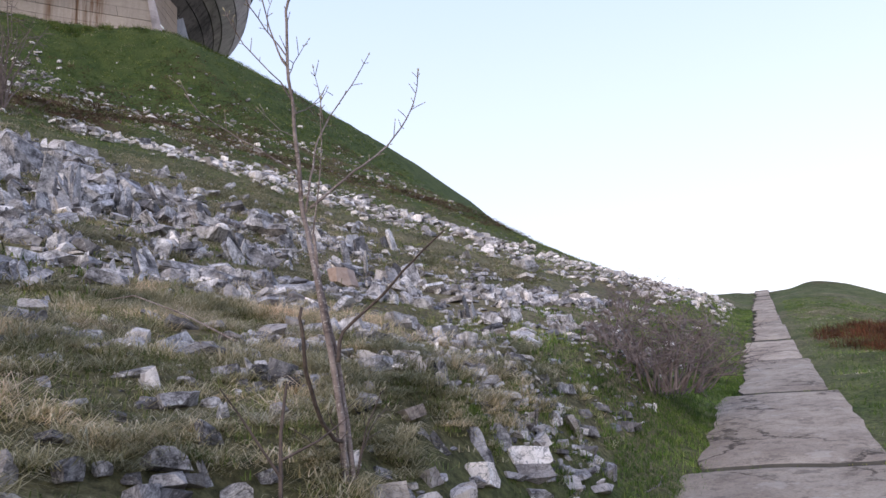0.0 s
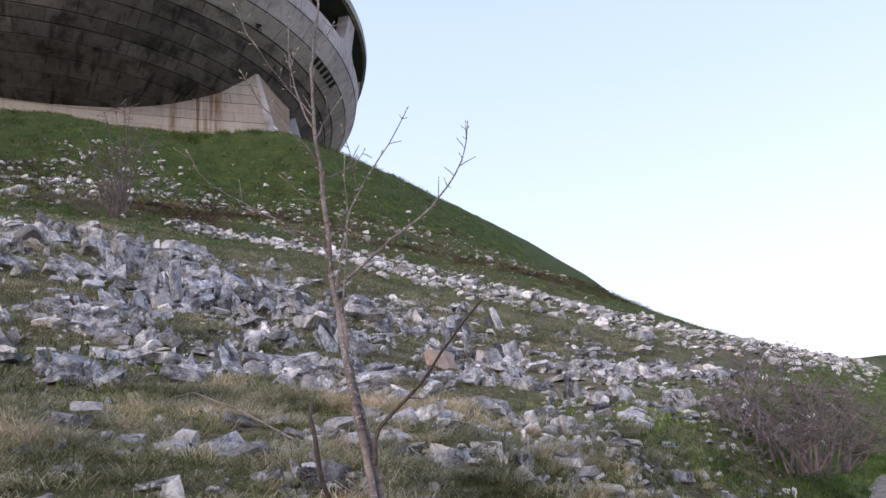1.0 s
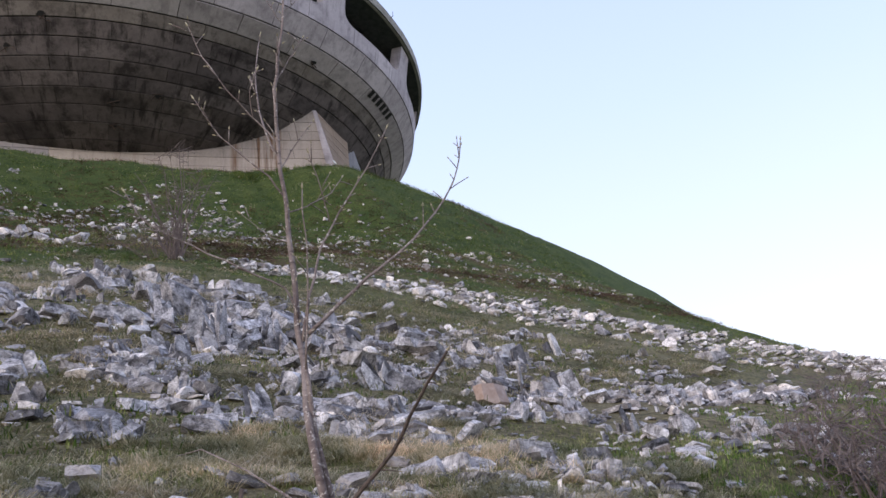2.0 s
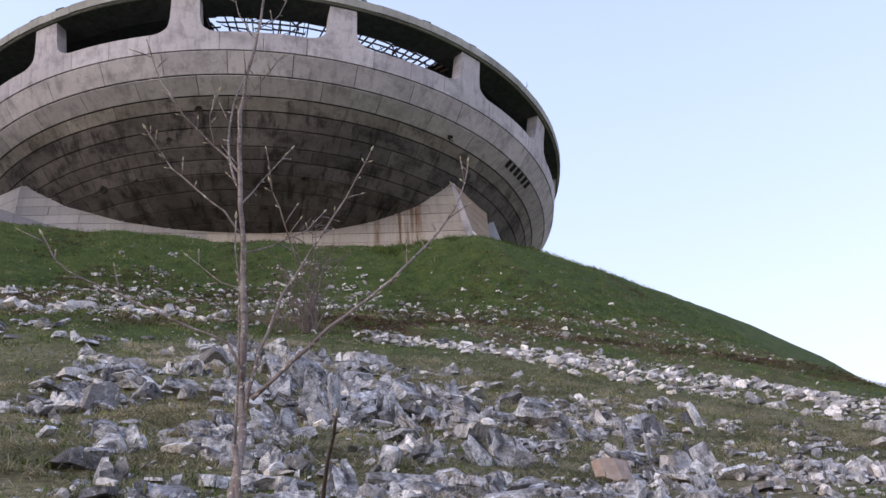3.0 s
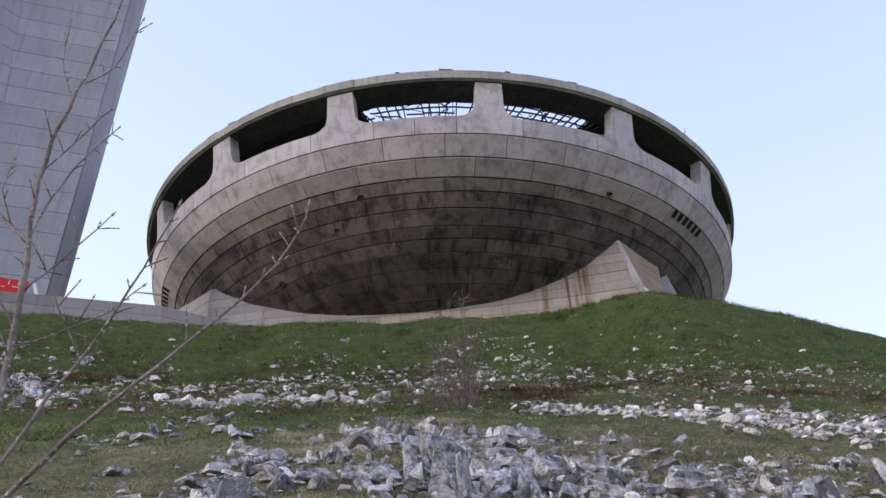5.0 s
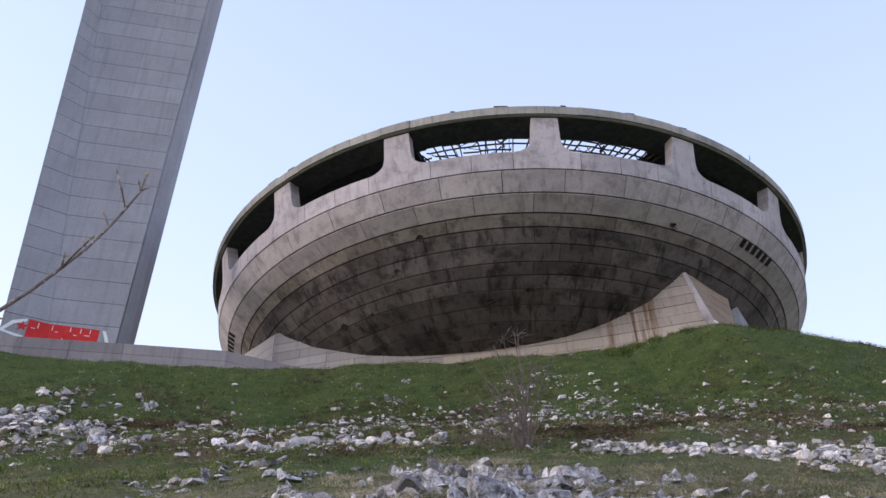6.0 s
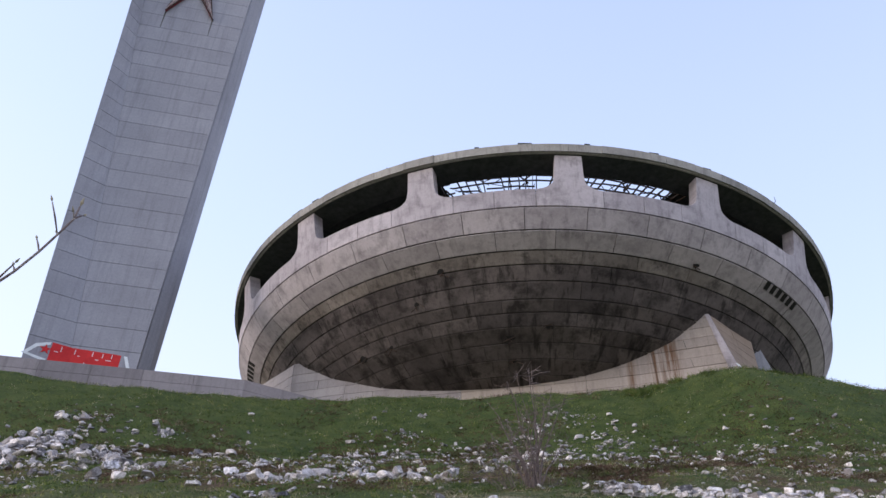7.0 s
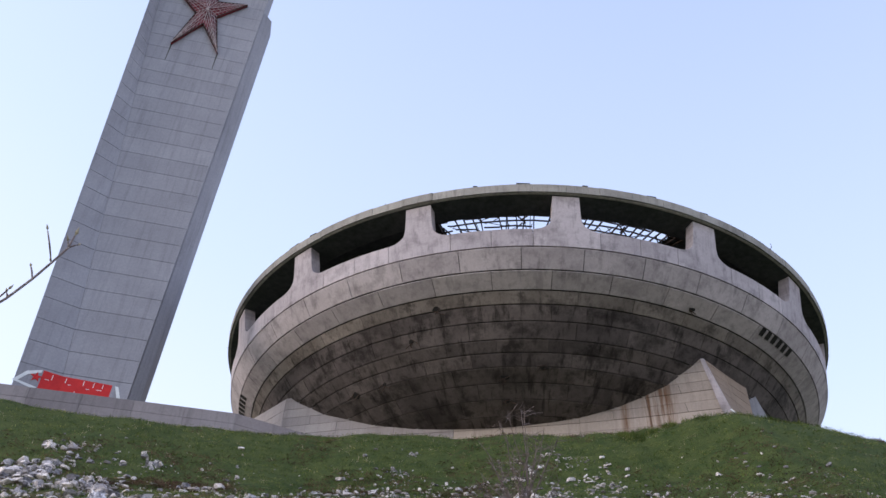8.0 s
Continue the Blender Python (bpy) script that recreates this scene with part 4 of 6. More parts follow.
def build_path():
    way = empty("footpath", "narrow footpath of cracked concrete slabs climbing beside the slope", "path", (*FOOT, -0.16), kind="structure")
    rnd = random.Random(11)

    def edge(s, slant, seed, w):
        """A jagged joint across the path, w from 0 to 1."""
        return s + slant * (w - 0.5) + 0.05 * noise.noise(Vector((w * 4.0, seed, 2.0))) + 0.03 * noise.noise(Vector((w * 13.0, seed, 5.0)))

    def slab(e0, e1, lo, hi, dz0, dz1, seed):
        cols, rows_n = 14, 10
        bm = bmesh.new()
        top, low = [], []
        for k in range(cols + 1):
            t = k / cols
            row_t, row_l = [], []
            for j in range(rows_n + 1):
                w = j / rows_n
                ss = e0(w) + 0.014 + (e1(w) - e0(w) - 0.028) * t
                ragged = 0.12 * noise.noise(Vector((ss * 1.9, 3.0 if j else 8.0, 2.0))) + 0.03 * noise.noise(Vector((ss * 6.0, 3.0 if j else 8.0, 6.0)))
                vv = lo + (hi - lo) * w + (ragged * 0.35 if j == 0 else ragged * 1.9 if j == rows_n else ragged * 0.6 if j == rows_n - 1 else 0)
                chip = 0.025 if k in (0, cols) or j in (0, rows_n) else 0
                p = FOOT + ALONG * ss + ACROSS * vv
                z = float(path_height(ss)) + dz0 + (dz1 - dz0) * t + 0.022 * noise.noise(Vector((ss * 1.3, vv * 1.3, 9.0))) + 0.008 * noise.noise(Vector((ss * 5, vv * 5, 2.0))) - chip
                row_t.append(bm.verts.new((p[0], p[1], z)))
                row_l.append(bm.verts.new((p[0], p[1], z - 0.16)))
            top.append(row_t)
            low.append(row_l)
        for k in range(cols):
            for j in range(rows_n):
                bm.faces.new((top[k][j], top[k][j + 1], top[k + 1][j + 1], top[k + 1][j]))
            for j in (0, rows_n):
                bm.faces.new((top[k][j], top[k + 1][j], low[k + 1][j], low[k][j]))
        for j in range(rows_n):
            for k in (0, cols):
                bm.faces.new((top[k][j], top[k][j + 1], low[k][j + 1], low[k][j]))
        bmesh.ops.recalc_face_normals(bm, faces=bm.faces)
        for f in bm.faces:
            f.material_index = 1 if abs(f.normal.z) < 0.5 else 0
        ob = part("paving_slab", bm, M_PATH, way)
        ob.data.materials.append(M_JOINT)
        ob.matrix_parent_inverse = Matrix.Translation((-FOOT[0], -FOOT[1], 0.16))

    s, n = -7.0, 0
    last = lambda w: edge(-7.0, 0, 0.5, w)
    while s < 70:
        length = 5.0 + rnd.uniform(-0.08, 0.08)
        lo, hi = float(np.interp(s, [5, 12, 28], [-0.84, -0.68, -0.42])) + rnd.uniform(-.03, .03), float(np.interp(s, [2.5, 4.5, 6.5, 10.0, 30.0], [0.95, 1.05, 0.84, 0.56, 0.42])) + rnd.uniform(-.10, .10)
        dz = [rnd.uniform(0.02, 0.06), rnd.uniform(0.0, 0.05), rnd.uniform(0.0, 0.05)]
        ends = lambda w, q=s + length, sl=rnd.gauss(0, 0.06), sd=n + 1.5: edge(q, sl, sd, w)
        if rnd.random() < 0.45:
            crack = lambda w, q=s + length * rnd.uniform(0.35, 0.65), sl=rnd.gauss(0, 0.45), sd=n + 40.5: edge(q, sl, sd, w)
            slab(last, crack, lo, hi, dz[0], dz[1], n)
            slab(crack, ends, lo, hi + rnd.uniform(-.1, .05), dz[1], dz[2], n + 0.5)
        else:
            slab(last, ends, lo, hi, dz[0], dz[1], n)
        p = FOOT + ALONG * (s + length)
        JOINTS.append((p[0], p[1], float(path_height(s + length))))
        last = ends
        s += length
        n += 1


build_path()


# ---------------------------------------------------------------- stones
def cut_stone(bm, size, cuts, rnd, steep=0.0, middle=(0, 0, 0)):
    """Adds a box broken off along a few planes: crisp faces and sharp edges. steep turns the breaks upright."""
    piece = bmesh.new()
    bmesh.ops.create_cube(piece, size=1.0)
    for v in piece.verts:
        v.co = Vector((v.co.x * size[0] * rnd.uniform(0.85, 1.1), v.co.y * size[1] * rnd.uniform(0.75, 1.15), v.co.z * size[2] * rnd.uniform(0.85, 1.1)))
    if steep:                                            # narrow towards a lopsided top
        lean, share = rnd.gauss(0, 0.22) * size[0], rnd.uniform(0.25, 0.75)
        for v in piece.verts:
            if v.co.z > 0:
                v.co.x = v.co.x * share + lean
    for k in range(cuts):
        d = Vector((rnd.gauss(0, 1), rnd.gauss(0, 0.5 + 0.45 * (1 - steep)), rnd.gauss(0.3, 1.0 - 0.5 * steep))).normalized()
        reach = sum(abs(d[a]) * size[a] / 2 for a in range(3))
        got = bmesh.ops.bisect_plane(piece, geom=piece.verts[:] + piece.edges[:] + piece.faces[:], plane_co=d * reach * rnd.uniform(0.46, 0.84), plane_no=d, clear_outer=True)
        rim = [e for e in got["geom_cut"] if isinstance(e, bmesh.types.BMEdge)]
        if len(rim) > 2:
            bmesh.ops.contextual_create(piece, geom=rim)
    bmesh.ops.translate(piece, verts=piece.verts, vec=middle)
    loose = bpy.data.meshes.new("piece")
    piece.to_mesh(loose)
    piece.free()
    bm.from_mesh(loose)
    bpy.data.meshes.remove(loose)


def shard_mesh(seed):
    """A pointed slab of slate a metre high, split into leaves that step back; its foot lies under z = 0."""
    rnd = random.Random(seed)
    bm = bmesh.new()
    leaves = rnd.choice((2, 3, 3, 4, 5))
    wide, y = rnd.uniform(0.36, 0.72), -0.06 * leaves
    for k in range(leaves):
        thick, top = rnd.choice((0.045, 0.06, 0.09, 0.15)) * rnd.uniform(0.8, 1.2), rnd.uniform(0.34, 0.72)
        cut_stone(bm, (wide * rnd.uniform(0.6, 1.0), thick, top + 0.35), rnd.choice((4, 5, 6)), rnd, 0.8, (rnd.gauss(0, 0.11), y + thick / 2, (top - 0.35) / 2))
        y += thick * rnd.uniform(0.9, 1.2)
    return stone_done(bm)


def block_mesh(seed, flat):
    """An angular broken block about a metre long, sometimes with thin leaves on it; flat: its height."""
    rnd = random.Random(seed)
    bm = bmesh.new()
    cut_stone(bm, (1.15, rnd.uniform(0.6, 0.95), flat * 1.1), rnd.choice((7, 8, 9, 10)), rnd)
    z = 0.42 * flat
    for _ in range(rnd.choice((0, 0, 0, 1))):
        t = rnd.uniform(0.07, 0.13)
        cut_stone(bm, (rnd.uniform(0.5, 0.8), rnd.uniform(0.35, 0.55), t), 4, rnd, 0.9, (rnd.gauss(0, 0.1), rnd.gauss(0, 0.06), z + t * 0.3))
        z += t * 0.8
    return stone_done(bm)


def stone_done(bm):
    bmesh.ops.recalc_face_normals(bm, faces=bm.faces)
    me = bpy.data.meshes.new("rock")
    bm.to_mesh(me)
    bm.free()
    return me


def chipped(me, seed):
    """A finer copy of a stone with broken faces and chipped edges."""
    bm = bmesh.new()
    bm.from_mesh(me)
    bmesh.ops.triangulate(bm, faces=bm.faces)
    bmesh.ops.subdivide_edges(bm, edges=[e for e in bm.edges if e.calc_length() > 0.16], cuts=2, use_grid_fill=True)
    bmesh.ops.triangulate(bm, faces=bm.faces)
    for v in bm.verts:
        p = v.co * 5.0 + Vector((seed * 3.1, 0, 0))
        v.co += Vector((noise.noise(p), noise.noise(p + Vector((9, 0, 0))), noise.noise(p + Vector((0, 9, 0))))) * 0.016
        p = v.co * 14.0 + Vector((seed * 1.7, 0, 0))
        v.co += Vector((noise.noise(p), noise.noise(p + Vector((9, 0, 0))), noise.noise(p + Vector((0, 9, 0))))) * 0.012
    return stone_done(bm)


SHARDS = [shard_mesh(200 + k) for k in range(20)]
BLOCKS = [block_mesh(300 + k, (0.8, 0.5, 0.38, 0.62)[k % 4]) for k in range(20)]
PLATES = [block_mesh(400 + k, (0.16, 0.22, 0.28)[k % 3]) for k in range(15)]
KINDS = {"shard": SHARDS, "block": BLOCKS, "plate": PLATES}
FINE = {k: [chipped(me, n) for n, me in enumerate(v)] for k, v in KINDS.items()}
STONE_DATA = {k: [(np.array([v.co for v in me.vertices]), [tuple(p.vertices) for p in me.polygons]) for me in v] for k, v in KINDS.items()}
dice = random.Random(21)
spots = []


def stone(kind, x, y, size, yaw=None, tip=0.0, pale=False, sink=0.0):
    """Notes a stone; yaw and tip in degrees."""
    v = (x - FOOT[0]) * ACROSS[0] + (y - FOOT[1]) * ACROSS[1]
    s = (x - FOOT[0]) * ALONG[0] + (y - FOOT[1]) * ALONG[1]
    if v < 4.6 and s < 6.5 - 0.8 * v and dice.random() < 0.6:        # few loose stones in the grass by the path
        return
    if v < 1.25 or (x + 11.3) ** 2 + (y + 73.8) ** 2 < 0.02:
        return
    if kind == "shard":
        turn = Euler((radians(tip + dice.gauss(0, 12)), radians(dice.gauss(-12, 20)), radians(dice.gauss(10, 35) if yaw is None else yaw + dice.gauss(0, 9))))
        lift = -0.04
    else:
        turn = Euler((radians(tip - 14 + dice.gauss(0, 12)), radians(dice.gauss(0, 11)), radians(dice.uniform(0, 360) if yaw is None else yaw)))
        lift = 0.2 if kind == "block" else 0.09
    scale = Matrix.Diagonal((size * dice.uniform(0.85, 1.2), size * dice.uniform(0.85, 1.15), size * dice.uniform(0.85, 1.2), 1))
    m = Matrix.Translation((x, y, rough_land(x, y) + size * (lift - sink))) @ turn.to_matrix().to_4x4() @ scale
    spots.append((size / max(2.0, math.hypot(x + 11.5, y + 75.9)), kind, m, pale))


def outcrop(x, y, size, count, yaw, tip=0.0):
    """Slabs standing on edge side by side, with broken bits at their feet."""
    c, s = math.cos(radians(yaw)), math.sin(radians(yaw))
    for k in range(count):
        u, w = dice.gauss(0, 0.55) * size, (k / max(1, count - 1) - 0.5) * size * 0.22 * count + dice.gauss(0, 0.05) * size
        f = size * dice.uniform(0.45, 1.0) * (1.15 - 0.5 * abs(k / max(1, count - 1) - 0.5))
        stone("shard", x + u * c - w * s, y + u * s + w * c, f, yaw, tip, dice.random() < 0.12)
    for _ in range(count * 2):
        a, r = dice.uniform(0, math.tau), size * dice.uniform(0.4, 1.3)
        stone(dice.choice(("block", "plate", "plate")), x + r * math.cos(a), y + r * math.sin(a), size * dice.uniform(0.10, 0.36), None, 0, dice.random() < 0.3)


def field(cx, cy, rx, ry, deg, count, lo, hi, up, pale=0.25):
    """Stones strewn over an ellipse, in drifts; up is the share that stands on edge."""
    c, s = math.cos(radians(deg)), math.sin(radians(deg))
    for _ in range(count):
        r, a = math.sqrt(dice.random()) * (1 + max(0, dice.gauss(0, 0.18))), dice.uniform(0, math.tau)
        u, w = rx * r * math.cos(a), ry * r * math.sin(a)
        x, y = cx + u * c - w * s, cy + u * s + w * c
        drift = noise.noise(Vector((x * 0.6, y * 0.6, 11.0))) + 0.5 * noise.noise(Vector((x * 1.7, y * 1.7, 4.0)))
        if drift < 0.10 and dice.random() < 0.9:
            continue
        size = lo + (hi - lo) * dice.random() ** 2.6
        if up and dice.random() < up * 0.22 and size > 0.2:
            outcrop(x, y, size, dice.randrange(3, 6), dice.gauss(12, 28), dice.gauss(-8, 10))
        elif dice.random() < up * 0.7:
            stone("shard", x, y, size, None, dice.gauss(-10, 16), dice.random() < pale)
        else:
            kind = dice.choice(("block", "plate", "plate", "plate", "plate"))
            stone(kind, x, y, size * (0.8 if kind == "block" else 1.0), None, dice.gauss(0, 14), dice.random() < pale)


def drift_line(rows, count, lo, hi, pale):
    """A long drift of stones through rows of x, y, half-width."""
    seg = [(math.dist(a[:2], b[:2]), a, b) for a, b in zip(rows, rows[1:])]
    for _ in range(count):
        _, a, b = dice.choices(seg, [q[0] * (q[1][2] + q[2][2]) for q in seg])[0]
        t = dice.random()
        x, y, w = (a[k] + (b[k] - a[k]) * t for k in range(3))
        d = Vector((b[0] - a[0], b[1] - a[1])).normalized()
        o = dice.gauss(0, 0.55) * w
        x, y = x - d.y * o, y + d.x * o
        if noise.noise(Vector((x * 0.8, y * 0.8, 31.0))) < -0.22 and dice.random() < 0.75:
            continue
        stone(dice.choice(("block", "plate", "plate")), x, y, lo + (hi - lo) * dice.random() ** 2.2, None, 0, dice.random() < pale)


field(-7.9, -60.7, 1.7, 4.8, 22, 473, 0.18, 0.76, 0.52, 0.12)
field(-10.4, -62.5, 1.2, 4.3, 20, 536, 0.096, 0.45, 0.24, 0.12)
field(-10.4, -67.8, 1.8, 2.1, 15, 928, 0.08, 0.4, 0.32, 0.12)
field(-7, -65.5, 1.4, 3.9, 23, 373, 0.096, 0.49, 0.42, 0.12)
field(-5.4, -60.6, 1.7, 3.2, 25, 196, 0.096, 0.4, 0.42, 0.12)
field(-3.4, -64.8, 3.8, 4.8, 17, 750, 0.08, 0.45, 0.39, 0.28)
field(-8, -69.6, 1.9, 2, 3, 948, 0.056, 0.31, 0.17, 0.28)
field(-3.8, -67.9, 2.9, 3.8, 10, 1035, 0.064, 0.34, 0.14, 0.28)
field(-0.7, -67.1, 3, 4.2, 16, 631, 0.064, 0.29, 0.07, 0.28)
field(-9.1, -71.7, 2.6, 0.6, 14, 431, 0.048, 0.23, 0.14, 0.28)
field(-11.3, -71.6, 0.8, 0.9, -4, 199, 0.048, 0.22, 0.14, 0.28)
field(-8.5, -72.2, 1.5, 0.8, 10, 229, 0.064, 0.23, 0.21, 0.28)
field(-11.7, -73, 0.9, 0.2, 10, 172, 0.064, 0.23, 0.14, 0.28)
field(-8.6, -71.6, 2.7, 0.7, 17, 287, 0.048, 0.22, 0.14, 0.28)
field(-5.4, -70.9, 2.2, 1.4, 13, 143, 0.048, 0.18, 0.14, 0.28)
field(-14.6, -47.1, 2.4, 4.6, -5, 198, 0.09, 0.44, 0.05, 0.5)
field(-14.6, -56.3, 2.3, 3.1, -1, 147, 0.09, 0.44, 0.1, 0.2)
field(-13.9, -63.1, 1.4, 2, 0, 178, 0.1, 0.47, 0.2, 0.2)
field(-12.1, -62.4, 0.8, 1.9, 0, 88, 0.15, 0.58, 0.5, 0.2)
field(-9.8, -59, 1.4, 2.4, 2, 234, 0.1, 0.42, 0.3, 0.7)
field(-4.8, -40.9, 4.4, 8.3, -12, 390, 0.09, 0.36, 0.1, 0.7)
field(-10.9, -38.5, 3.9, 7.3, -2, 163, 0.09, 0.36, 0.05, 0.5)
field(1.9, -43.8, 3.8, 6.2, -37, 116, 0.09, 0.36, 0, 0.7)
field(7.8, -45.2, 7.7, 6.8, 9, 174, 0.09, 0.36, 0, 0.7)
field(-11.4, -51.9, 3.3, 3.2, 1, 107, 0.09, 0.36, 0.05, 0.2)
field(-25.8, -42.5, 3.2, 8.5, -15, 280, 0.1, 0.53, 0.15, 0.5)
field(-21, -44.4, 4.1, 9.6, -21, 116, 0.09, 0.36, 0.05, 0.5)
field(-16.9, -40.5, 4.4, 7.5, 7, 104, 0.09, 0.36, 0.05, 0.5)
field(-10.7, -42.1, 4.3, 9.4, -9, 187, 0.09, 0.36, 0.05, 0.5)
field(-2.1, -36, 3.8, 2.2, -21, 252, 0.09, 0.36, 0.1, 0.7)
field(-3, -54, 3.6, 1.1, -8, 108, 0.1, 0.42, 0.05, 0.8)
field(3.2, -56.7, 4.4, 1.6, -22, 156, 0.1, 0.45, 0.05, 0.8)
field(10.1, -59.3, 5, 2.4, -10, 192, 0.1, 0.28, 0.05, 0.8)
field(18.6, -59.9, 7, 2.6, 12, 126, 0.1, 0.26, 0.05, 0.8)
field(3.4, -64.6, 4.5, 2.6, 14, 72, 0.08, 0.34, 0.15, 0.8)
drift_line([(-5.4, -53.0, 1.0), (-2.9, -54.2, 1.6), (-0.2, -55.3, 2.2), (3.0, -57.2, 2.9), (6.5, -59.3, 3.3)], 1500, 0.07, 0.38, 0.85)
drift_line([(6.5, -59.3, 3.3), (10.0, -60.2, 3.4), (15.0, -60.6, 3.2), (22.0, -60.2, 3.0)], 1500, 0.06, 0.30, 0.85)
drift_line([(1.0, -58.6, 0.9), (4.0, -62.0, 1.4), (8.0, -64.5, 1.4), (16.0, -65.0, 1.2)], 420, 0.08, 0.36, 0.6)
for chips in ((-8.4, -61.5, 3.2, 5.5, 20, 900), (-9.8, -67.6, 2.6, 2.6, 10, 700), (-4.4, -65.6, 4.6, 4.8, 17, 1300), (-7.5, -70.6, 4.2, 1.8, 16, 700), (-11.0, -72.6, 1.8, 1.2, 20, 260)):
    field(*chips, 0.04, 0.14, 0.1, 0.35)
field(-8.2, -64, 4.4, 5.5, 18, 3200, 0.07, 0.26, 0.12, 0.25)
field(-4.2, -66.4, 4.2, 3.8, 14, 1500, 0.06, 0.2, 0.15, 0.45)
field(-9.6, -72.2, 3, 1.3, 20, 620, 0.05, 0.17, 0.15, 0.4)
field(-9.4, -73, 1.5, 0.6, 20, 150, 0.06, 0.24, 0.3, 0.75)
field(-28.3, -39, 4.5, 3.2, 10, 560, 0.1, 0.55, 0.25, 0.4)
field(-12.5, -36, 3.5, 2.2, 10, 130, 0.1, 0.3, 0.1, 0.5)
field(0.5, -46.5, 4.5, 1.5, -15, 110, 0.1, 0.28, 0, 0.6)
drift_line([(-31.0, -38.6, 1.5), (-28.9, -37.9, 1.7), (-27.2, -37.4, 1.1)], 420, 0.12, 0.62, 0.45)
drift_line([(-27.5, -39.3, 0.6), (-23.6, -39.8, 0.5), (-22.6, -42.6, 0.6), (-20.3, -44.6, 0.5)], 330, 0.1, 0.48, 0.6)
drift_line([(-16.0, -49.6, 0.35), (-13.8, -50.3, 0.5), (-11.5, -50.5, 0.5), (-9.0, -50.9, 0.4)], 240, 0.1, 0.44, 0.7)
drift_line([(-20.6, -39.2, 0.2), (-18.8, -39.1, 0.25)], 26, 0.12, 0.5, 0.8)
drift_line([(-29.5, -34.5, 0.5), (-26.5, -34.2, 0.4)], 60, 0.1, 0.4, 0.6)
field(-24.5, -47.2, 3.2, 2.2, 10, 90, 0.1, 0.42, 0.05, 0.6)
for x, y, size in ((-18.8, -39.0, 0.75), (-13.9, -35.0, 0.62), (-29.0, -37.5, 0.9), (-29.6, -38.7, 0.8), (-27.8, -38.9, 0.75), (-21.7, -46.5, 0.6), (-20.8, -46.6, 0.55), (-19.6, -47.0, 0.5), (-16.6, -47.6, 0.5), (-15.2, -50.0, 0.6), (-13.3, -50.2, 0.55)):
    stone("plate" if size > 0.6 else "block", x, y, size, None, 0, True)
field(-7.6, -72.4, 1.2, 0.5, 20, 90, 0.06, 0.24, 0.1, 0.4)
field(-7, -45, 14, 8, 0, 2200, 0.06, 0.24, 0.06, 0.7)
field(-3.5, -40, 5, 4, 0, 520, 0.07, 0.34, 0.12, 0.8)
field(-9.5, -37.5, 4, 2.5, 0, 380, 0.07, 0.28, 0.06, 0.7)
field(8, -48, 10, 6, 10, 420, 0.05, 0.2, 0.02, 0.7)
CLEAR = []                                            # bare rings round the stones, where no tuft grows


def standing(rows):
    """Stones that can be told apart: kind, x, y, width, height."""
    for kind, x, y, wide, tall in rows:
        shape = {"S": "shard", "B": "block", "P": "plate", "W": "block"}[kind]
        z = rough_land(x, y)
        if y < -71.0:
            CLEAR.append((x, y - 0.12 * wide, (0.55 * wide + 0.035) ** 2))
        if kind == "S":
            turn = Euler((radians(dice.gauss(-11, 7)), radians(dice.gauss(-13, 12)), radians(dice.gauss(8, 18))))
            m = Matrix.Translation((x, y + 0.1 * wide, z)) @ turn.to_matrix().to_4x4() @ Matrix.Diagonal((wide * 1.7, max(wide, 0.5 * tall) * 0.9, tall * 1.6, 1))
        else:
            turn = Euler((radians(dice.gauss(-12, 6)), radians(dice.gauss(0, 8)), radians(dice.gauss(5, 20))))
            lift, high = (0.36, 1.6) if shape == "block" else (0.30, 4.2)
            if y < -71.0:
                lift, high, wide = lift * 0.8, high * 0.85, wide * 0.86
            m = Matrix.Translation((x, y + 0.2 * wide, z + lift * tall)) @ turn.to_matrix().to_4x4() @ Matrix.Diagonal((wide * 1.12, wide * 1.05, tall * high, 1))
        spots.append((1.0 + wide * tall, shape, m, kind == "W"))


def sprinkle(cx, cy, rx, ry, count, lo, hi, pale):
    """Small stones lying singly in the turf, only loosely in drifts."""
    for _ in range(count):
        x, y = cx + rx * dice.gauss(0, 0.55), cy + ry * dice.gauss(0, 0.55)
        if noise.noise(Vector((x * 0.5, y * 0.5, 41.0))) + 0.6 * noise.noise(Vector((x * 1.6, y * 1.6, 9.0))) > dice.uniform(-0.5, 0.25):
            stone(dice.choice(("block", "plate", "shard", "plate")), x, y, lo + (hi - lo) * dice.random() ** 2.5, None, 0, dice.random() < pale, -0.03)


sprinkle(-7, -44, 15, 7, 900, 0.08, 0.30, 0.75)
sprinkle(-4, -40.5, 4.5, 3.5, 320, 0.10, 0.42, 0.85)
sprinkle(-10, -37.5, 4.5, 2.2, 240, 0.08, 0.34, 0.8)
sprinkle(-25, -40, 7, 6, 420, 0.08, 0.38, 0.75)
sprinkle(9, -47, 10, 6, 420, 0.06, 0.24, 0.75)
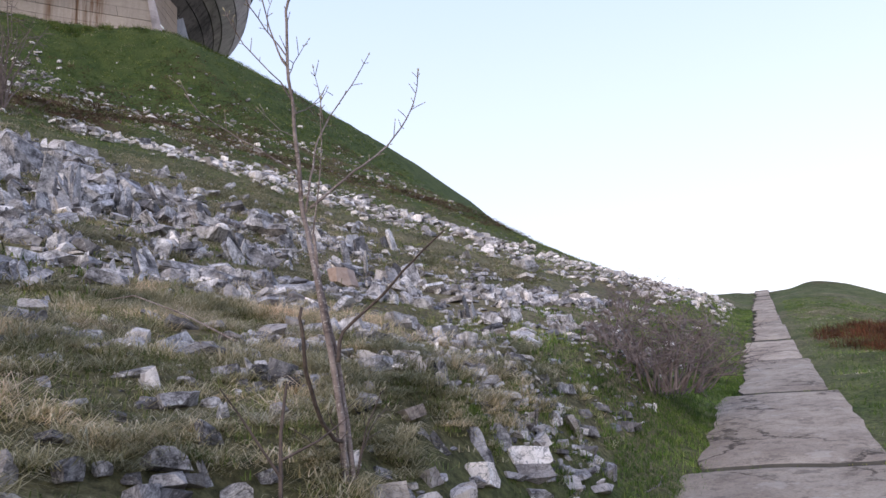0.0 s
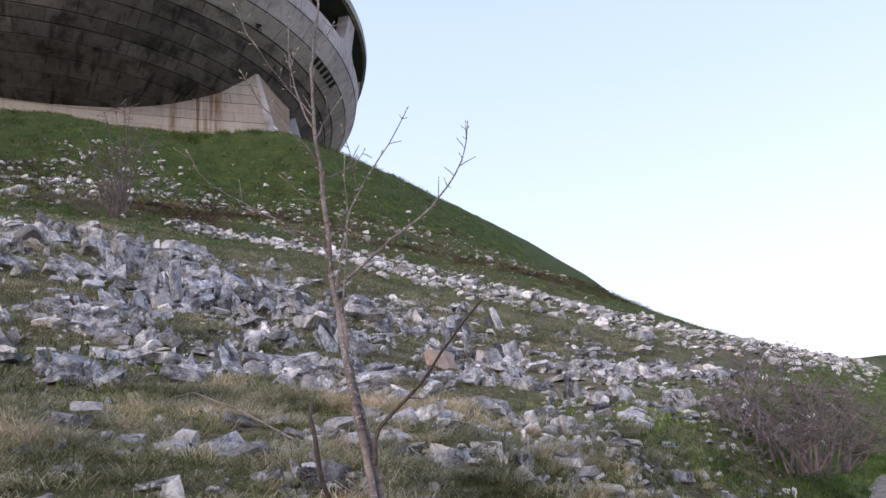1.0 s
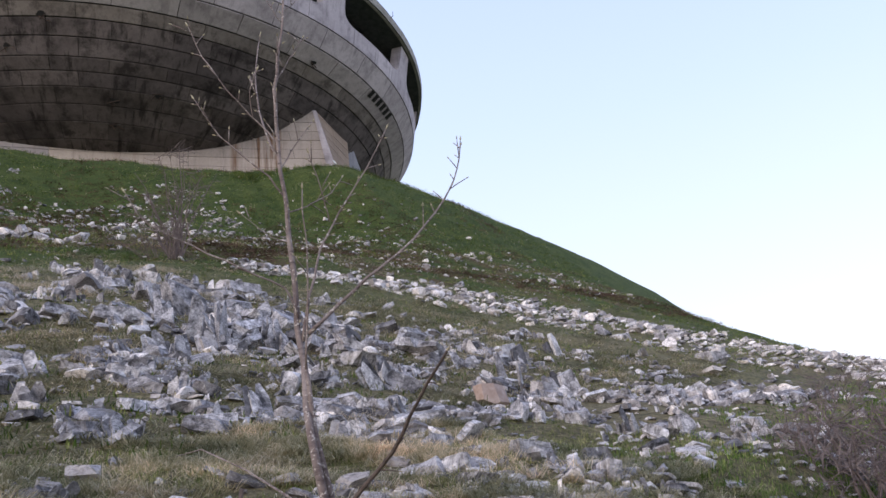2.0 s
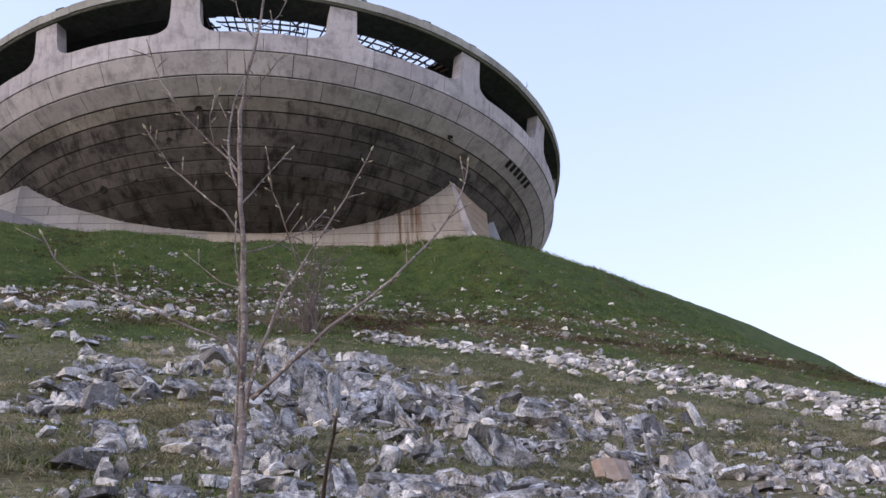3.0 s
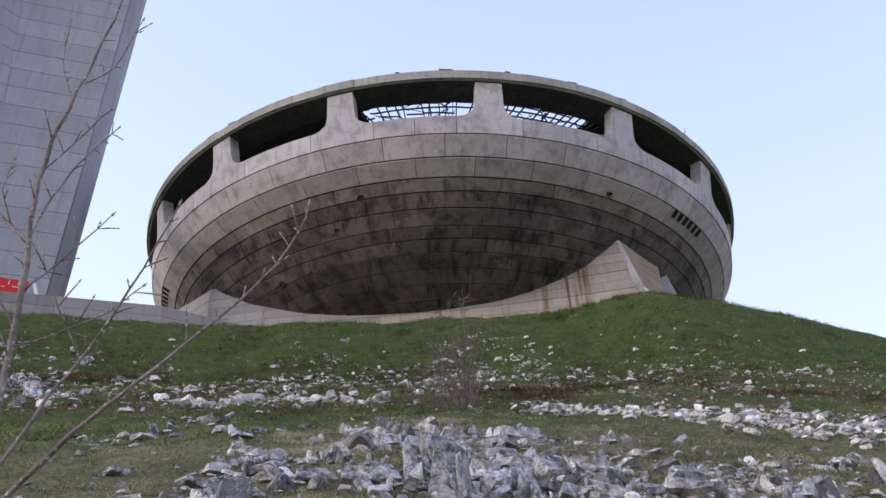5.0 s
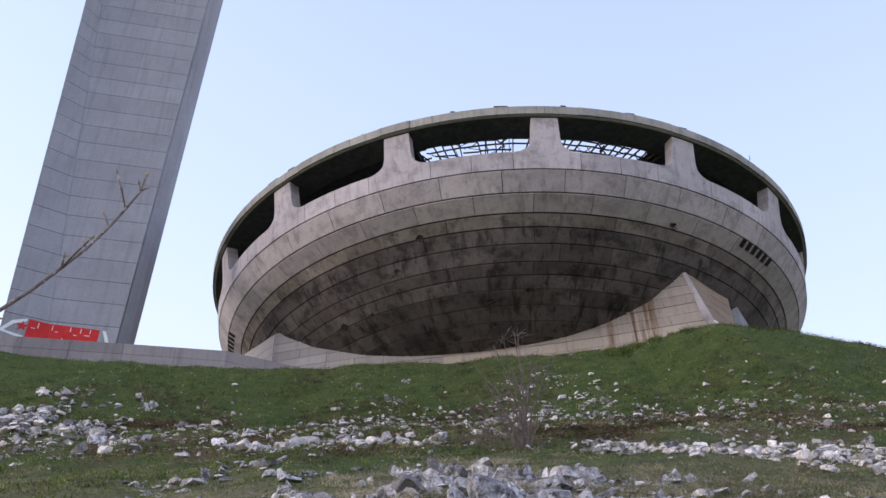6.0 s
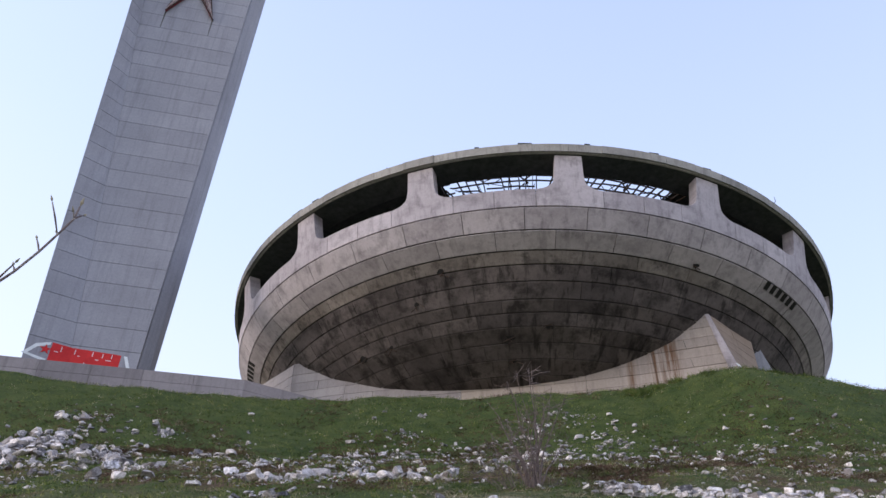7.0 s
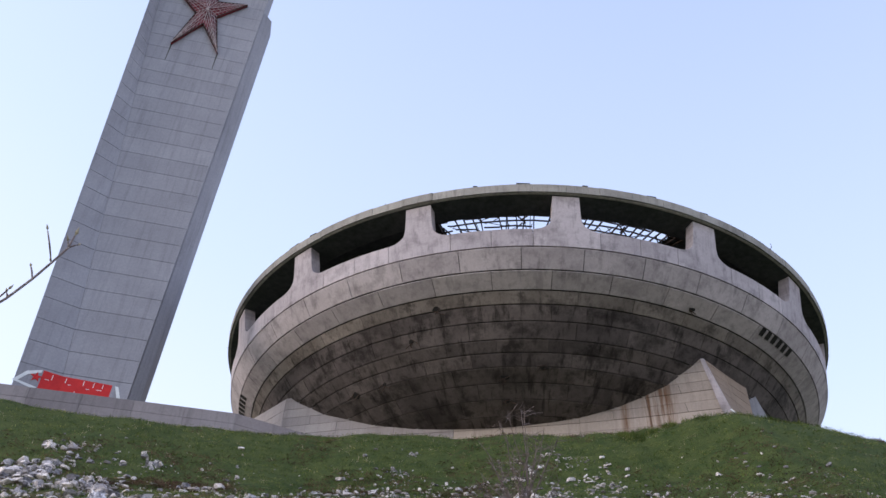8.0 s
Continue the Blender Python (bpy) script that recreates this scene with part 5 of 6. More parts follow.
# the crags and slabs that stand out of the scree
standing([("S", -11.92, -63.51, 0.43, 0.39), ("S", -9.18, -61.81, 0.3, 0.74), ("B", -8.74, -61.77, 0.6, 0.62), ("S", -8.81, -64.06, 0.42, 0.63), ("S", -9.78, -65.63, 0.3, 0.44),
          ("S", -9.98, -65.02, 0.21, 0.3), ("S", -7.98, -67.27, 0.36, 0.43), ("S", -7.04, -66.21, 0.45, 0.36), ("S", -8.06, -63.88, 0.26, 0.48), ("S", -6.31, -62.49, 0.51, 0.62),
          ("S", -6.5, -63.81, 0.42, 0.37), ("S", -9.94, -69.04, 0.17, 0.34), ("W", -9.76, -69.25, 0.2, 0.18), ("S", -9.52, -69.32, 0.29, 0.24), ("P", -10.65, -67.66, 0.41, 0.14),
          ("P", -12.02, -67.47, 0.5, 0.16), ("B", -10.58, -69.67, 0.31, 0.2), ("S", -5.46, -66.96, 0.35, 0.6), ("S", -5.18, -66.17, 0.24, 0.49)])
standing([("S", -5.35, -67.85, 0.38, 0.43), ("S", -4.48, -67.7, 0.22, 0.26), ("W", -3.17, -67.25, 0.16, 0.16), ("B", -8.75, -69.86, 0.42, 0.2), ("B", -7.61, -68.62, 0.21, 0.14),
          ("P", 1.91, -64.12, 0.72, 0.25), ("S", -6.71, -70.27, 0.28, 0.29), ("P", -9.05, -70.6, 0.31, 0.13), ("B", -8.81, -71.42, 0.29, 0.16), ("P", -9.72, -71.52, 0.38, 0.09),
          ("W", -9.77, -71.25, 0.15, 0.1), ("P", -8.01, -71.14, 0.25, 0.1), ("S", -11.57, -66.51, 0.33, 0.3), ("B", -11.83, -66.05, 0.31, 0.19), ("B", -6.22, -70.45, 0.25, 0.2),
          ("P", -7.26, -71.03, 0.31, 0.1), ("S", -5.37, -65.48, 0.34, 0.31), ("S", -5.94, -65.53, 0.37, 0.33)])
# crags at the foot of the upper slope
standing([("W", -12.08, -63.39, 0.46, 0.42), ("S", -9.39, -63.1, 0.27, 0.68), ("S", -9.1, -63.83, 0.48, 0.88), ("S", -8.83, -64.16, 0.43, 0.86), ("S", -7.85, -63.72, 0.33, 0.51),
          ("B", -10.94, -62.79, 0.53, 0.33), ("B", -10.1, -63.06, 0.72, 0.39), ("S", -9.84, -64.94, 0.29, 0.43), ("S", -6.52, -63.02, 0.3, 0.67), ("S", -6.63, -62.61, 0.28, 0.46),
          ("S", -4.23, -65.2, 0.57, 0.57), ("S", -2.6, -64.29, 0.42, 0.46), ("S", -7.85, -61.94, 0.38, 0.38), ("P", -8.97, -60.02, 0.65, 0.24), ("P", -10.36, -59.13, 0.68, 0.3),
          ("P", -9.63, -58.45, 0.6, 0.29), ("B", -13.42, -63.38, 0.39, 0.2), ("P", -6.64, -58.28, 0.75, 0.25)])
# single stones in the grass near the path
standing([("B", -11.77, -73.26, 0.19, 0.11), ("B", -11.62, -73.27, 0.1, 0.06), ("B", -11.86, -73.68, 0.09, 0.08), ("B", -12.12, -73.87, 0.15, 0.11), ("B", -12.16, -73.95, 0.11, 0.08),
          ("B", -12.07, -73.93, 0.1, 0.07), ("S", -11.99, -73.9, 0.06, 0.09), ("B", -12.28, -74.03, 0.11, 0.07), ("B", -12.16, -74, 0.11, 0.08), ("B", -12.49, -73.97, 0.11, 0.06),
          ("B", -12.37, -73.94, 0.07, 0.06), ("W", -12.66, -73.97, 0.07, 0.08), ("B", -12.69, -74.11, 0.08, 0.04), ("S", -11.11, -72.87, 0.15, 0.21), ("W", -11.4, -73.47, 0.08, 0.08),
          ("B", -10.78, -73.29, 0.13, 0.09), ("W", -10.58, -73.09, 0.06, 0.07), ("S", -10.4, -73.4, 0.13, 0.12)])
standing([("S", -9.96, -73.3, 0.15, 0.21), ("S", -9.63, -73.16, 0.14, 0.13), ("S", -9.16, -72.97, 0.19, 0.2), ("W", -9.47, -73.21, 0.3, 0.12), ("W", -10.1, -73.46, 0.25, 0.13),
          ("B", -9.72, -73.34, 0.17, 0.07), ("W", -10.36, -73.58, 0.18, 0.08), ("B", -10.93, -73.74, 0.08, 0.07), ("W", -10.79, -73.73, 0.16, 0.07), ("W", -11.23, -73.73, 0.09, 0.12),
          ("B", -11.01, -73.68, 0.08, 0.05), ("S", -9.87, -72.9, 0.11, 0.15), ("W", -9.21, -72.69, 0.24, 0.11), ("P", -10.17, -72.71, 0.21, 0.12), ("P", -8.41, -72.27, 0.18, 0.08),
          ("P", -7.78, -72.27, 0.33, 0.12), ("P", -8, -72.61, 0.23, 0.11), ("W", -8.56, -73.11, 0.29, 0.08)])
standing([("P", -3.51, -70.49, 0.31, 0.08), ("W", -9.63, -72.91, 0.08, 0.05), ("B", -11.71, -73.86, 0.08, 0.05), ("B", -11.9, -73.94, 0.12, 0.06), ("B", -9.55, -73.38, 0.2, 0.1),
          ("P", -8.85, -73.07, 0.19, 0.06), ("W", -8.56, -72.75, 0.16, 0.09), ("P", -7.2, -72.19, 0.23, 0.08), ("B", -10.99, -73.57, 0.05, 0.04), ("S", -11.68, -73.45, 0.06, 0.07),
          ("B", -12.43, -73.69, 0.13, 0.05), ("B", -12.09, -73.41, 0.07, 0.05), ("B", -12.29, -73.96, 0.06, 0.05), ("B", -10.93, -71.68, 0.22, 0.09), ("B", -11.28, -72.24, 0.22, 0.13),
          ("B", -11.68, -72.04, 0.17, 0.07)])
for x, y, size, count, yaw in ((-8.9, -64.1, 0.5, 5, 12), (-8.2, -62.6, 0.6, 6, 18), (-6.4, -62.7, 0.5, 5, 10), (-5.3, -67.2, 0.4, 4, 0), (-7.2, -66.6, 0.4, 5, 20), (-9.7, -65.4, 0.34, 4, 10), (-4.2, -65.1, 0.5, 5, 15), (-6.6, -70.1, 0.26, 4, 10)):
    outcrop(x, y, size, count, yaw, -6)


def lay_stones():
    spots.sort(key=lambda q: -q[0])
    for k in FINE:
        for me in FINE[k]:
            me.materials.append(M_ROCK)
    pale_copy = {}
    for _, kind, m, pale in spots[:290]:
        me = dice.choice(FINE[kind])
        if pale:
            if me.name not in pale_copy:
                pale_copy[me.name] = me.copy()
                pale_copy[me.name].materials.clear()
                pale_copy[me.name].materials.append(M_PALE)
            me = pale_copy[me.name]
        ob = new("rock", me)
        ob.matrix_world = m
        tagged(ob, "upright shard of grey slate lodged in the slope" if kind == "shard" else "pale angular limestone rock lying in the grass" if pale else "angular grey rock lying in dry grass", "rock", "rocks on the hillside")
    for pale in (False, True):
        verts, faces, base = [], [], 0
        for _, kind, m, p in spots[290:]:
            if p != pale:
                continue
            co, polys = dice.choice(STONE_DATA[kind])
            m = np.array(m)
            verts.append(co @ m[:3, :3].T + m[:3, 3])
            faces += [tuple(base + k for k in q) for q in polys]
            base += len(co)
        ob = pydata("scree", np.concatenate(verts), faces, M_PALE if pale else M_ROCK)
        tagged(ob, "pale broken limestone scree strewn over the slope" if pale else "grey slate scree strewn over the slope", "scree", kind="stuff")


lay_stones()
red = new("rock", BLOCKS[0].copy())
red.data.materials.clear()
red.data.materials.append(M_BRICK)
red.matrix_world = Matrix.Translation((-6.6, -67.8, rough_land(-6.6, -67.8) + 0.12)) @ Euler((radians(-10), 0, radians(20))).to_matrix().to_4x4() @ Matrix.Diagonal((0.34, 0.30, 0.33, 1))
for x, y, wide, tall in ((-10.44, -73.29, 0.25, 0.12), (-10.64, -73.62, 0.18, 0.13), (-11.12, -73.84, 0.20, 0.17), (-10.76, -72.0, 0.18, 0.11)):
    tan = new("rock", FINE["block"][dice.randrange(len(FINE["block"]))].copy())
    CLEAR.append((x, y - 0.15 * wide, (0.55 * wide + 0.04) ** 2))
    tan.data.materials.clear()
    tan.data.materials.append(M_TAN)
    tan.matrix_world = Matrix.Translation((x, y + 0.2 * wide, rough_land(x, y) + 0.34 * tall)) @ Euler((radians(-16), radians(dice.gauss(0, 10)), radians(dice.uniform(-30, 60)))).to_matrix().to_4x4() @ Matrix.Diagonal((wide * 0.92, wide * 0.85, tall * 1.25, 1))
    tagged(tan, "smooth weathered tan stone lying in dry grass", "rock", "rocks on the hillside")
tagged(red, "reddish block of stone among grey scree", "rock", "rocks on the hillside")


# ---------------------------------------------------------------- grass
def fast_mesh(name, verts, quads, tris, mat):
    me = bpy.data.meshes.new(name)
    me.vertices.add(len(verts))
    me.vertices.foreach_set("co", np.ascontiguousarray(verts, np.float32).ravel())
    nl = quads.size + tris.size
    me.loops.add(nl)
    me.loops.foreach_set("vertex_index", np.concatenate([quads.ravel(), tris.ravel()]).astype(np.int32))
    me.polygons.add(len(quads) + len(tris))
    starts = np.concatenate([np.arange(len(quads)) * 4, quads.size + np.arange(len(tris)) * 3]).astype(np.int32)
    me.polygons.foreach_set("loop_start", starts)
    me.update(calc_edges=True)
    me.materials.append(mat)
    return new(name, me)


def tufts(name, spots, blades, tall, spread, width, mat, seed, lean=0.7, simple=False):
    """Tufts of bent blades at spots (x, y, z, size)."""
    rng = np.random.default_rng(seed)
    spots = np.repeat(np.array(spots, float), blades, axis=0)
    n = len(spots)
    a = rng.uniform(0, math.tau, n)
    off = np.sqrt(rng.random(n)) * spread * spots[:, 3]
    base = spots[:, :3] + np.stack([np.cos(a) * off, np.sin(a) * off, np.full(n, -0.015)], 1)
    h = tall * spots[:, 3] * rng.uniform(0.5, 1.15, n)
    b = a + rng.normal(0, 1.3, n)
    tilt = lean * (0.5 + 0.5 * np.abs(rng.normal(0, 1, n))) if lean > 1.4 else np.abs(rng.normal(0, 1, n)) * lean
    out = np.stack([np.cos(b), np.sin(b), np.zeros(n)], 1)
    side = np.stack([-np.sin(b), np.cos(b), np.zeros(n)], 1) * (width * rng.uniform(0.6, 1.3, n))[:, None] / 2
    up = np.array([0, 0, 1.0])
    mid = base + (h * np.clip(0.55 - tilt * 0.06, 0.2, 1))[:, None] * up + out * (h * np.minimum(tilt, 2.2) * 0.42)[:, None]
    tip = base + (h * np.clip(1.0 - tilt * 0.5, 0.06, 1))[:, None] * up + out * (h * np.minimum(tilt, 2.2))[:, None]
    if simple:                                       # far turf: one narrow face a blade
        verts = np.stack([base - side, base + side, tip], 1).reshape(-1, 3)
        return fast_mesh(name, verts, np.zeros((0, 4), int), np.arange(n)[:, None] * 3 + np.array([0, 1, 2]), mat)
    verts = np.stack([base - side, base + side, mid + side * 0.75, mid - side * 0.75, tip], 1).reshape(-1, 3)
    k = np.arange(n)[:, None] * 5
    return fast_mesh(name, verts, k + np.array([0, 1, 2, 3]), k + np.array([3, 2, 4]), mat)


def strew(rnd, count, s0, s1, v0, v1, keep, size=(0.7, 1.3)):
    """Spots by length along and distance across the path; keep(x, y, v, clump) says how likely one stays."""
    out = []
    for _ in range(count):
        s, v = rnd.uniform(s0, s1), rnd.uniform(v0, v1)
        p = FOOT + ALONG * s + ACROSS * v
        clump = noise.noise(Vector((p[0] * 0.9, p[1] * 0.9, 21.0))) + 0.5 * noise.noise(Vector((p[0] * 2.7, p[1] * 2.7, 5.0)))
        if v < 5.5 and any((p[0] - cx) ** 2 + (p[1] - cy) ** 2 < rr for cx, cy, rr in CLEAR):
            continue
        if rnd.random() < keep(p[0], p[1], v, clump):
            out.append((p[0], p[1], rough_land(p[0], p[1]), rnd.uniform(*size)))
    return out


def build_grass():
    rnd = random.Random(31)
    def lay(name, spots, *rest, label, simple=False):
        tagged(tufts(name, spots, *rest, simple), label, "dry grass" if "dry" in name else "grass", kind="stuff")

    mat_dry = strew(rnd, 17000, -2.5, 7.5, 1.3, 5.2, lambda x, y, v, c: 0.8 if c > -0.15 and v > 1.8 else 0.25)
    lay("dry_grass", mat_dry, 14, 0.06, 0.08, 0.0045, M_TUFT, 11, 2.2, label="short matted straw between the stones")
    hummocks = strew(rnd, 4200, -2.5, 7.5, 1.6, 5.2, lambda x, y, v, c: 0.85 if c > 0.0 else 0.16, (0.5, 1.5))
    lay("dry_grass", hummocks, 100, 0.105, 0.10, 0.004, M_TUFT, 1, 1.9, label="straw-coloured dry grass tussocks between the stones")
    curls = strew(rnd, 1500, -1.5, 6.5, 1.9, 4.4, lambda x, y, v, c: 0.6 if noise.noise(Vector((x * 2.2, y * 2.2, 33.0))) > 0.18 else 0.0, (0.6, 1.3))
    lay("dry_grass", curls, 60, 0.15, 0.06, 0.004, M_DRY, 34, 2.3, label="curled bleached grass hanging over the stones")
    near_green = strew(rnd, 13000, -2.5, 9, 1.4, 5.2, lambda x, y, v, c: 0.95 if v < 1.7 or c < 0.0 else 0.5)
    lay("green_grass", near_green, 16, 0.05, 0.08, 0.0045, M_NEAR, 2, 1.3, label="short fresh green grass beside the path")
    strip = strew(rnd, 11000, 0.5, 16, 0.5, 2.0, lambda x, y, v, c: 0.95 if v < 1.55 + 0.8 * c else 0.1)
    lay("green_grass", strip, 14, 0.06, 0.07, 0.005, M_LUSH, 33, 1.0, label="bright green young grass beside the path")
    next_dry = strew(rnd, 16000, 0, 18, 4.5, 12, lambda x, y, v, c: 0.7 if c > -0.08 else 0.2)
    lay("dry_grass", next_dry, 8, 0.075, 0.13, 0.012, M_STRAW, 3, 2.4, label="matted dry grass between rocks on the slope")
    next_hum = strew(rnd, 2600, -2, 20, 4.5, 14, lambda x, y, v, c: 0.9 if c > 0.0 else 0.1, (0.7, 1.5))
    lay("dry_grass", next_hum, 36, 0.105, 0.14, 0.008, M_STRAW, 12, 2.0, label="dry grass tussocks between rocks on the slope")
    margin = strew(rnd, 9000, 7, 40, 0.55, 3.2, lambda x, y, v, c: 0.95 if v < 2.2 else 0.4)
    lay("green_grass", margin, 9, 0.075, 0.10, 0.008, M_LUSH, 21, 0.9, label="fresh green grass along the path's edge")
    mid_green = strew(rnd, 21000, -6, 40, 4.5, 24, lambda x, y, v, c: 0.85 if c < 0.02 or x < -10 or x > 2 else 0.25)
    lay("green_grass", mid_green, 8, 0.075, 0.15, 0.014, M_FRESH, 4, 0.9, label="green grass between rocks on the slope")
    far_dry = strew(rnd, 13000, -6, 40, 11, 24, lambda x, y, v, c: (0.8 if c > 0.0 else 0.15) * (0.35 if x < -10 or x > 2 else 1.0), (0.7, 1.5))
    lay("dry_grass", far_dry, 13, 0.10, 0.17, 0.017, M_STRAW, 13, 2.0, label="dry grass tussocks on the stony slope", simple=True)
    def soil(x, y):
        return noise.noise(Vector((x * 0.22, y * 0.22, 14.0))) + 0.45 * noise.noise(Vector((x * 0.8, y * 0.8, 3.0))) > 0.05 + 0.016 * abs(float(land(x, y)) - 15.0)

    top = strew(rnd, 36000, -14, 50, 20, 52, lambda x, y, v, c: (0.12 if soil(x, y) else 0.9) if c > -0.35 else 0.4)
    lay("green_grass", top, 8, 0.11, 0.22, 0.024, M_TURF, 5, 1.3, label="dense green turf on the upper slope", simple=True)
    rim = strew(rnd, 5200, -2, 14, 11.5, 19, lambda x, y, v, c: 0.9 if c > -0.2 and -12 < x < -3 and -60 < y < -56.2 + 0.5 * c else 0.0, (0.7, 1.4))
    lay("dry_grass", rim, 26, 0.14, 0.16, 0.012, M_DRY, 28, 1.6, label="bleached straw along the lip above the rocks", simple=True)
    moss = [p for p in strew(rnd, 30000, -16, 46, 17, 46, lambda x, y, v, c: 0.9 if c > 0.02 else 0.0) if 10.3 < p[2] < 23 and noise.noise(Vector((p[0] * 0.22, p[1] * 0.22, 14.0))) > -0.08 + 0.022 * abs(p[2] - 12.5)]
    tagged(tufts("dry_moss", moss, 9, 0.075, 0.22, 0.034, M_SOIL, 22, 1.8, True), "reddish-brown patches of dead moss and soil", "moss", kind="stuff")
    earth = [p for p in strew(rnd, 22000, -16, 46, 20, 48, lambda x, y, v, c: 0.95 if soil(x, y) else 0.0)]
    tagged(tufts("dry_moss", earth, 8, 0.085, 0.24, 0.045, M_SOIL, 29, 1.9, True), "bare brown earth and dead moss between the turf", "moss", kind="stuff")
    thin = strew(rnd, 9000, -16, 50, 17, 50, lambda x, y, v, c: 0.7 if c > 0.22 else 0.0)
    lay("dry_grass", thin, 7, 0.11, 0.2, 0.02, M_DRY, 27, 1.9, label="thin straw patches in the upper turf", simple=True)
    for mat, seed, name in ((M_FRESH, 23, "bright green tussocks in the upper turf"), (M_GREEN, 24, "dark green tussocks in the upper turf")):
        knots = strew(rnd, 2600, -16, 50, 18, 52, lambda x, y, v, c: 0.9 if (c > 0) == (seed == 23) else 0.25, (0.6, 1.7))
        lay("green_grass", knots, 15, 0.17, 0.16, 0.024, mat, seed, 1.1, label=name, simple=True)
    bare = []
    for cx, cy, rx, ry in ((-12.5, -35.8, 3.6, 2.2), (0.5, -46.8, 5.0, 1.7), (8.0, -49.8, 6.0, 1.5), (-7.6, -37.5, 3.0, 2.0), (-4.0, -50.4, 2.6, 1.2), (-28.3, -37.6, 4.0, 3.0), (-21.5, -38.6, 3.2, 1.4), (-13.0, -40.5, 3.4, 1.8), (14.0, -51.0, 4.0, 1.6)):
        for _ in range(700):
            a, r = rnd.uniform(0, math.tau), math.sqrt(rnd.random())
            x, y = cx + rx * r * math.cos(a), cy + ry * r * math.sin(a)
            if noise.noise(Vector((x * 0.9, y * 0.9, 17.0))) + 0.6 * noise.noise(Vector((x * 2.6, y * 2.6, 8.0))) > 0.6 * r * r - 0.45:
                bare.append((x, y, rough_land(x, y) + 0.03, rnd.uniform(0.7, 1.3)))
    tagged(tufts("dry_moss", bare, 8, 0.10, 0.2, 0.036, M_SOIL, 25, 1.8, True), "bare reddish-brown soil patches with dead moss", "moss", kind="stuff")
    crest = strew(rnd, 2500, -14, 60, 30, 58, lambda x, y, v, c: 0.8 if c > 0.1 else 0.1)
    lay("dry_grass", crest, 6, 0.30, 0.12, 0.012, M_DRY, 15, 0.6, label="thin straw stalks in the upper turf", simple=True)
    fringe = []
    for _ in range(420):
        x = rnd.uniform(1.5, 10.0)
        y = -31.2 - 0.22 * x + rnd.gauss(0, 0.5)
        if noise.noise(Vector((x * 1.4, y * 0.6, 2.0))) > 0.0:
            fringe.append((x, y, rough_land(x, y), rnd.uniform(0.6, 1.4)))
    lay("green_grass", fringe, 22, 0.32, 0.16, 0.022, M_GREEN, 30, 0.5, label="dark tall grass along the crest below the wall", simple=True)
    right = strew(rnd, 16000, 2, 45, -14, -0.82, lambda x, y, v, c: 0.85)
    lay("green_grass", right, 14, 0.09, 0.13, 0.011, M_LUSH, 6, 1.0, label="rough green grass below the path", simple=True)
    right_dry = strew(rnd, 5000, 2, 40, -9, -0.9, lambda x, y, v, c: 0.8 if c > 0.15 else 0.03)
    lay("dry_grass", right_dry, 14, 0.11, 0.14, 0.009, M_DRY, 16, 1.5, label="straw patches in the grass below the path", simple=True)
    joints = []
    for x, y, z in JOINTS:
        for _ in range(rnd.randrange(4, 18)):
            w = rnd.uniform(-0.8, 0.75) if rnd.random() < 0.5 else rnd.choice((-0.8, 0.72)) + rnd.gauss(0, 0.08)
            joints.append((x + ACROSS[0] * w + rnd.gauss(0, 0.015), y + ACROSS[1] * w + rnd.gauss(0, 0.015), z, rnd.uniform(0.5, 1.2)))
    tagged(tufts("green_grass", joints, 9, 0.04, 0.04, 0.005, M_FRESH, 17, 0.9), "grass growing in the joints of the slabs", "grass", kind="stuff")
    scrub = []
    for x, y, z, k in strew(rnd, 9500, 12, 42, -11, -1.2, lambda x, y, v, c: 0.95):
        along, down = (x - FOOT[0]) * ALONG[0] + (y - FOOT[1]) * ALONG[1], -((x - FOOT[0]) * ACROSS[0] + (y - FOOT[1]) * ACROSS[1]) - 1.2
        wave = 1.2 * noise.noise(Vector((x * 0.5, y * 0.5, 1.0)))
        if max(13.0, 21.0 - 3.6 * down) + wave < along < 24.5 + 2.0 * down + wave:
            scrub.append((x, y, z, k))
    tagged(tufts("rust_scrub", scrub, 16, 0.24, 0.24, 0.011, M_RUST, 7, 1.3), "rust-brown patch of dry scrub in green grass", "scrub", kind="stuff")


build_grass()


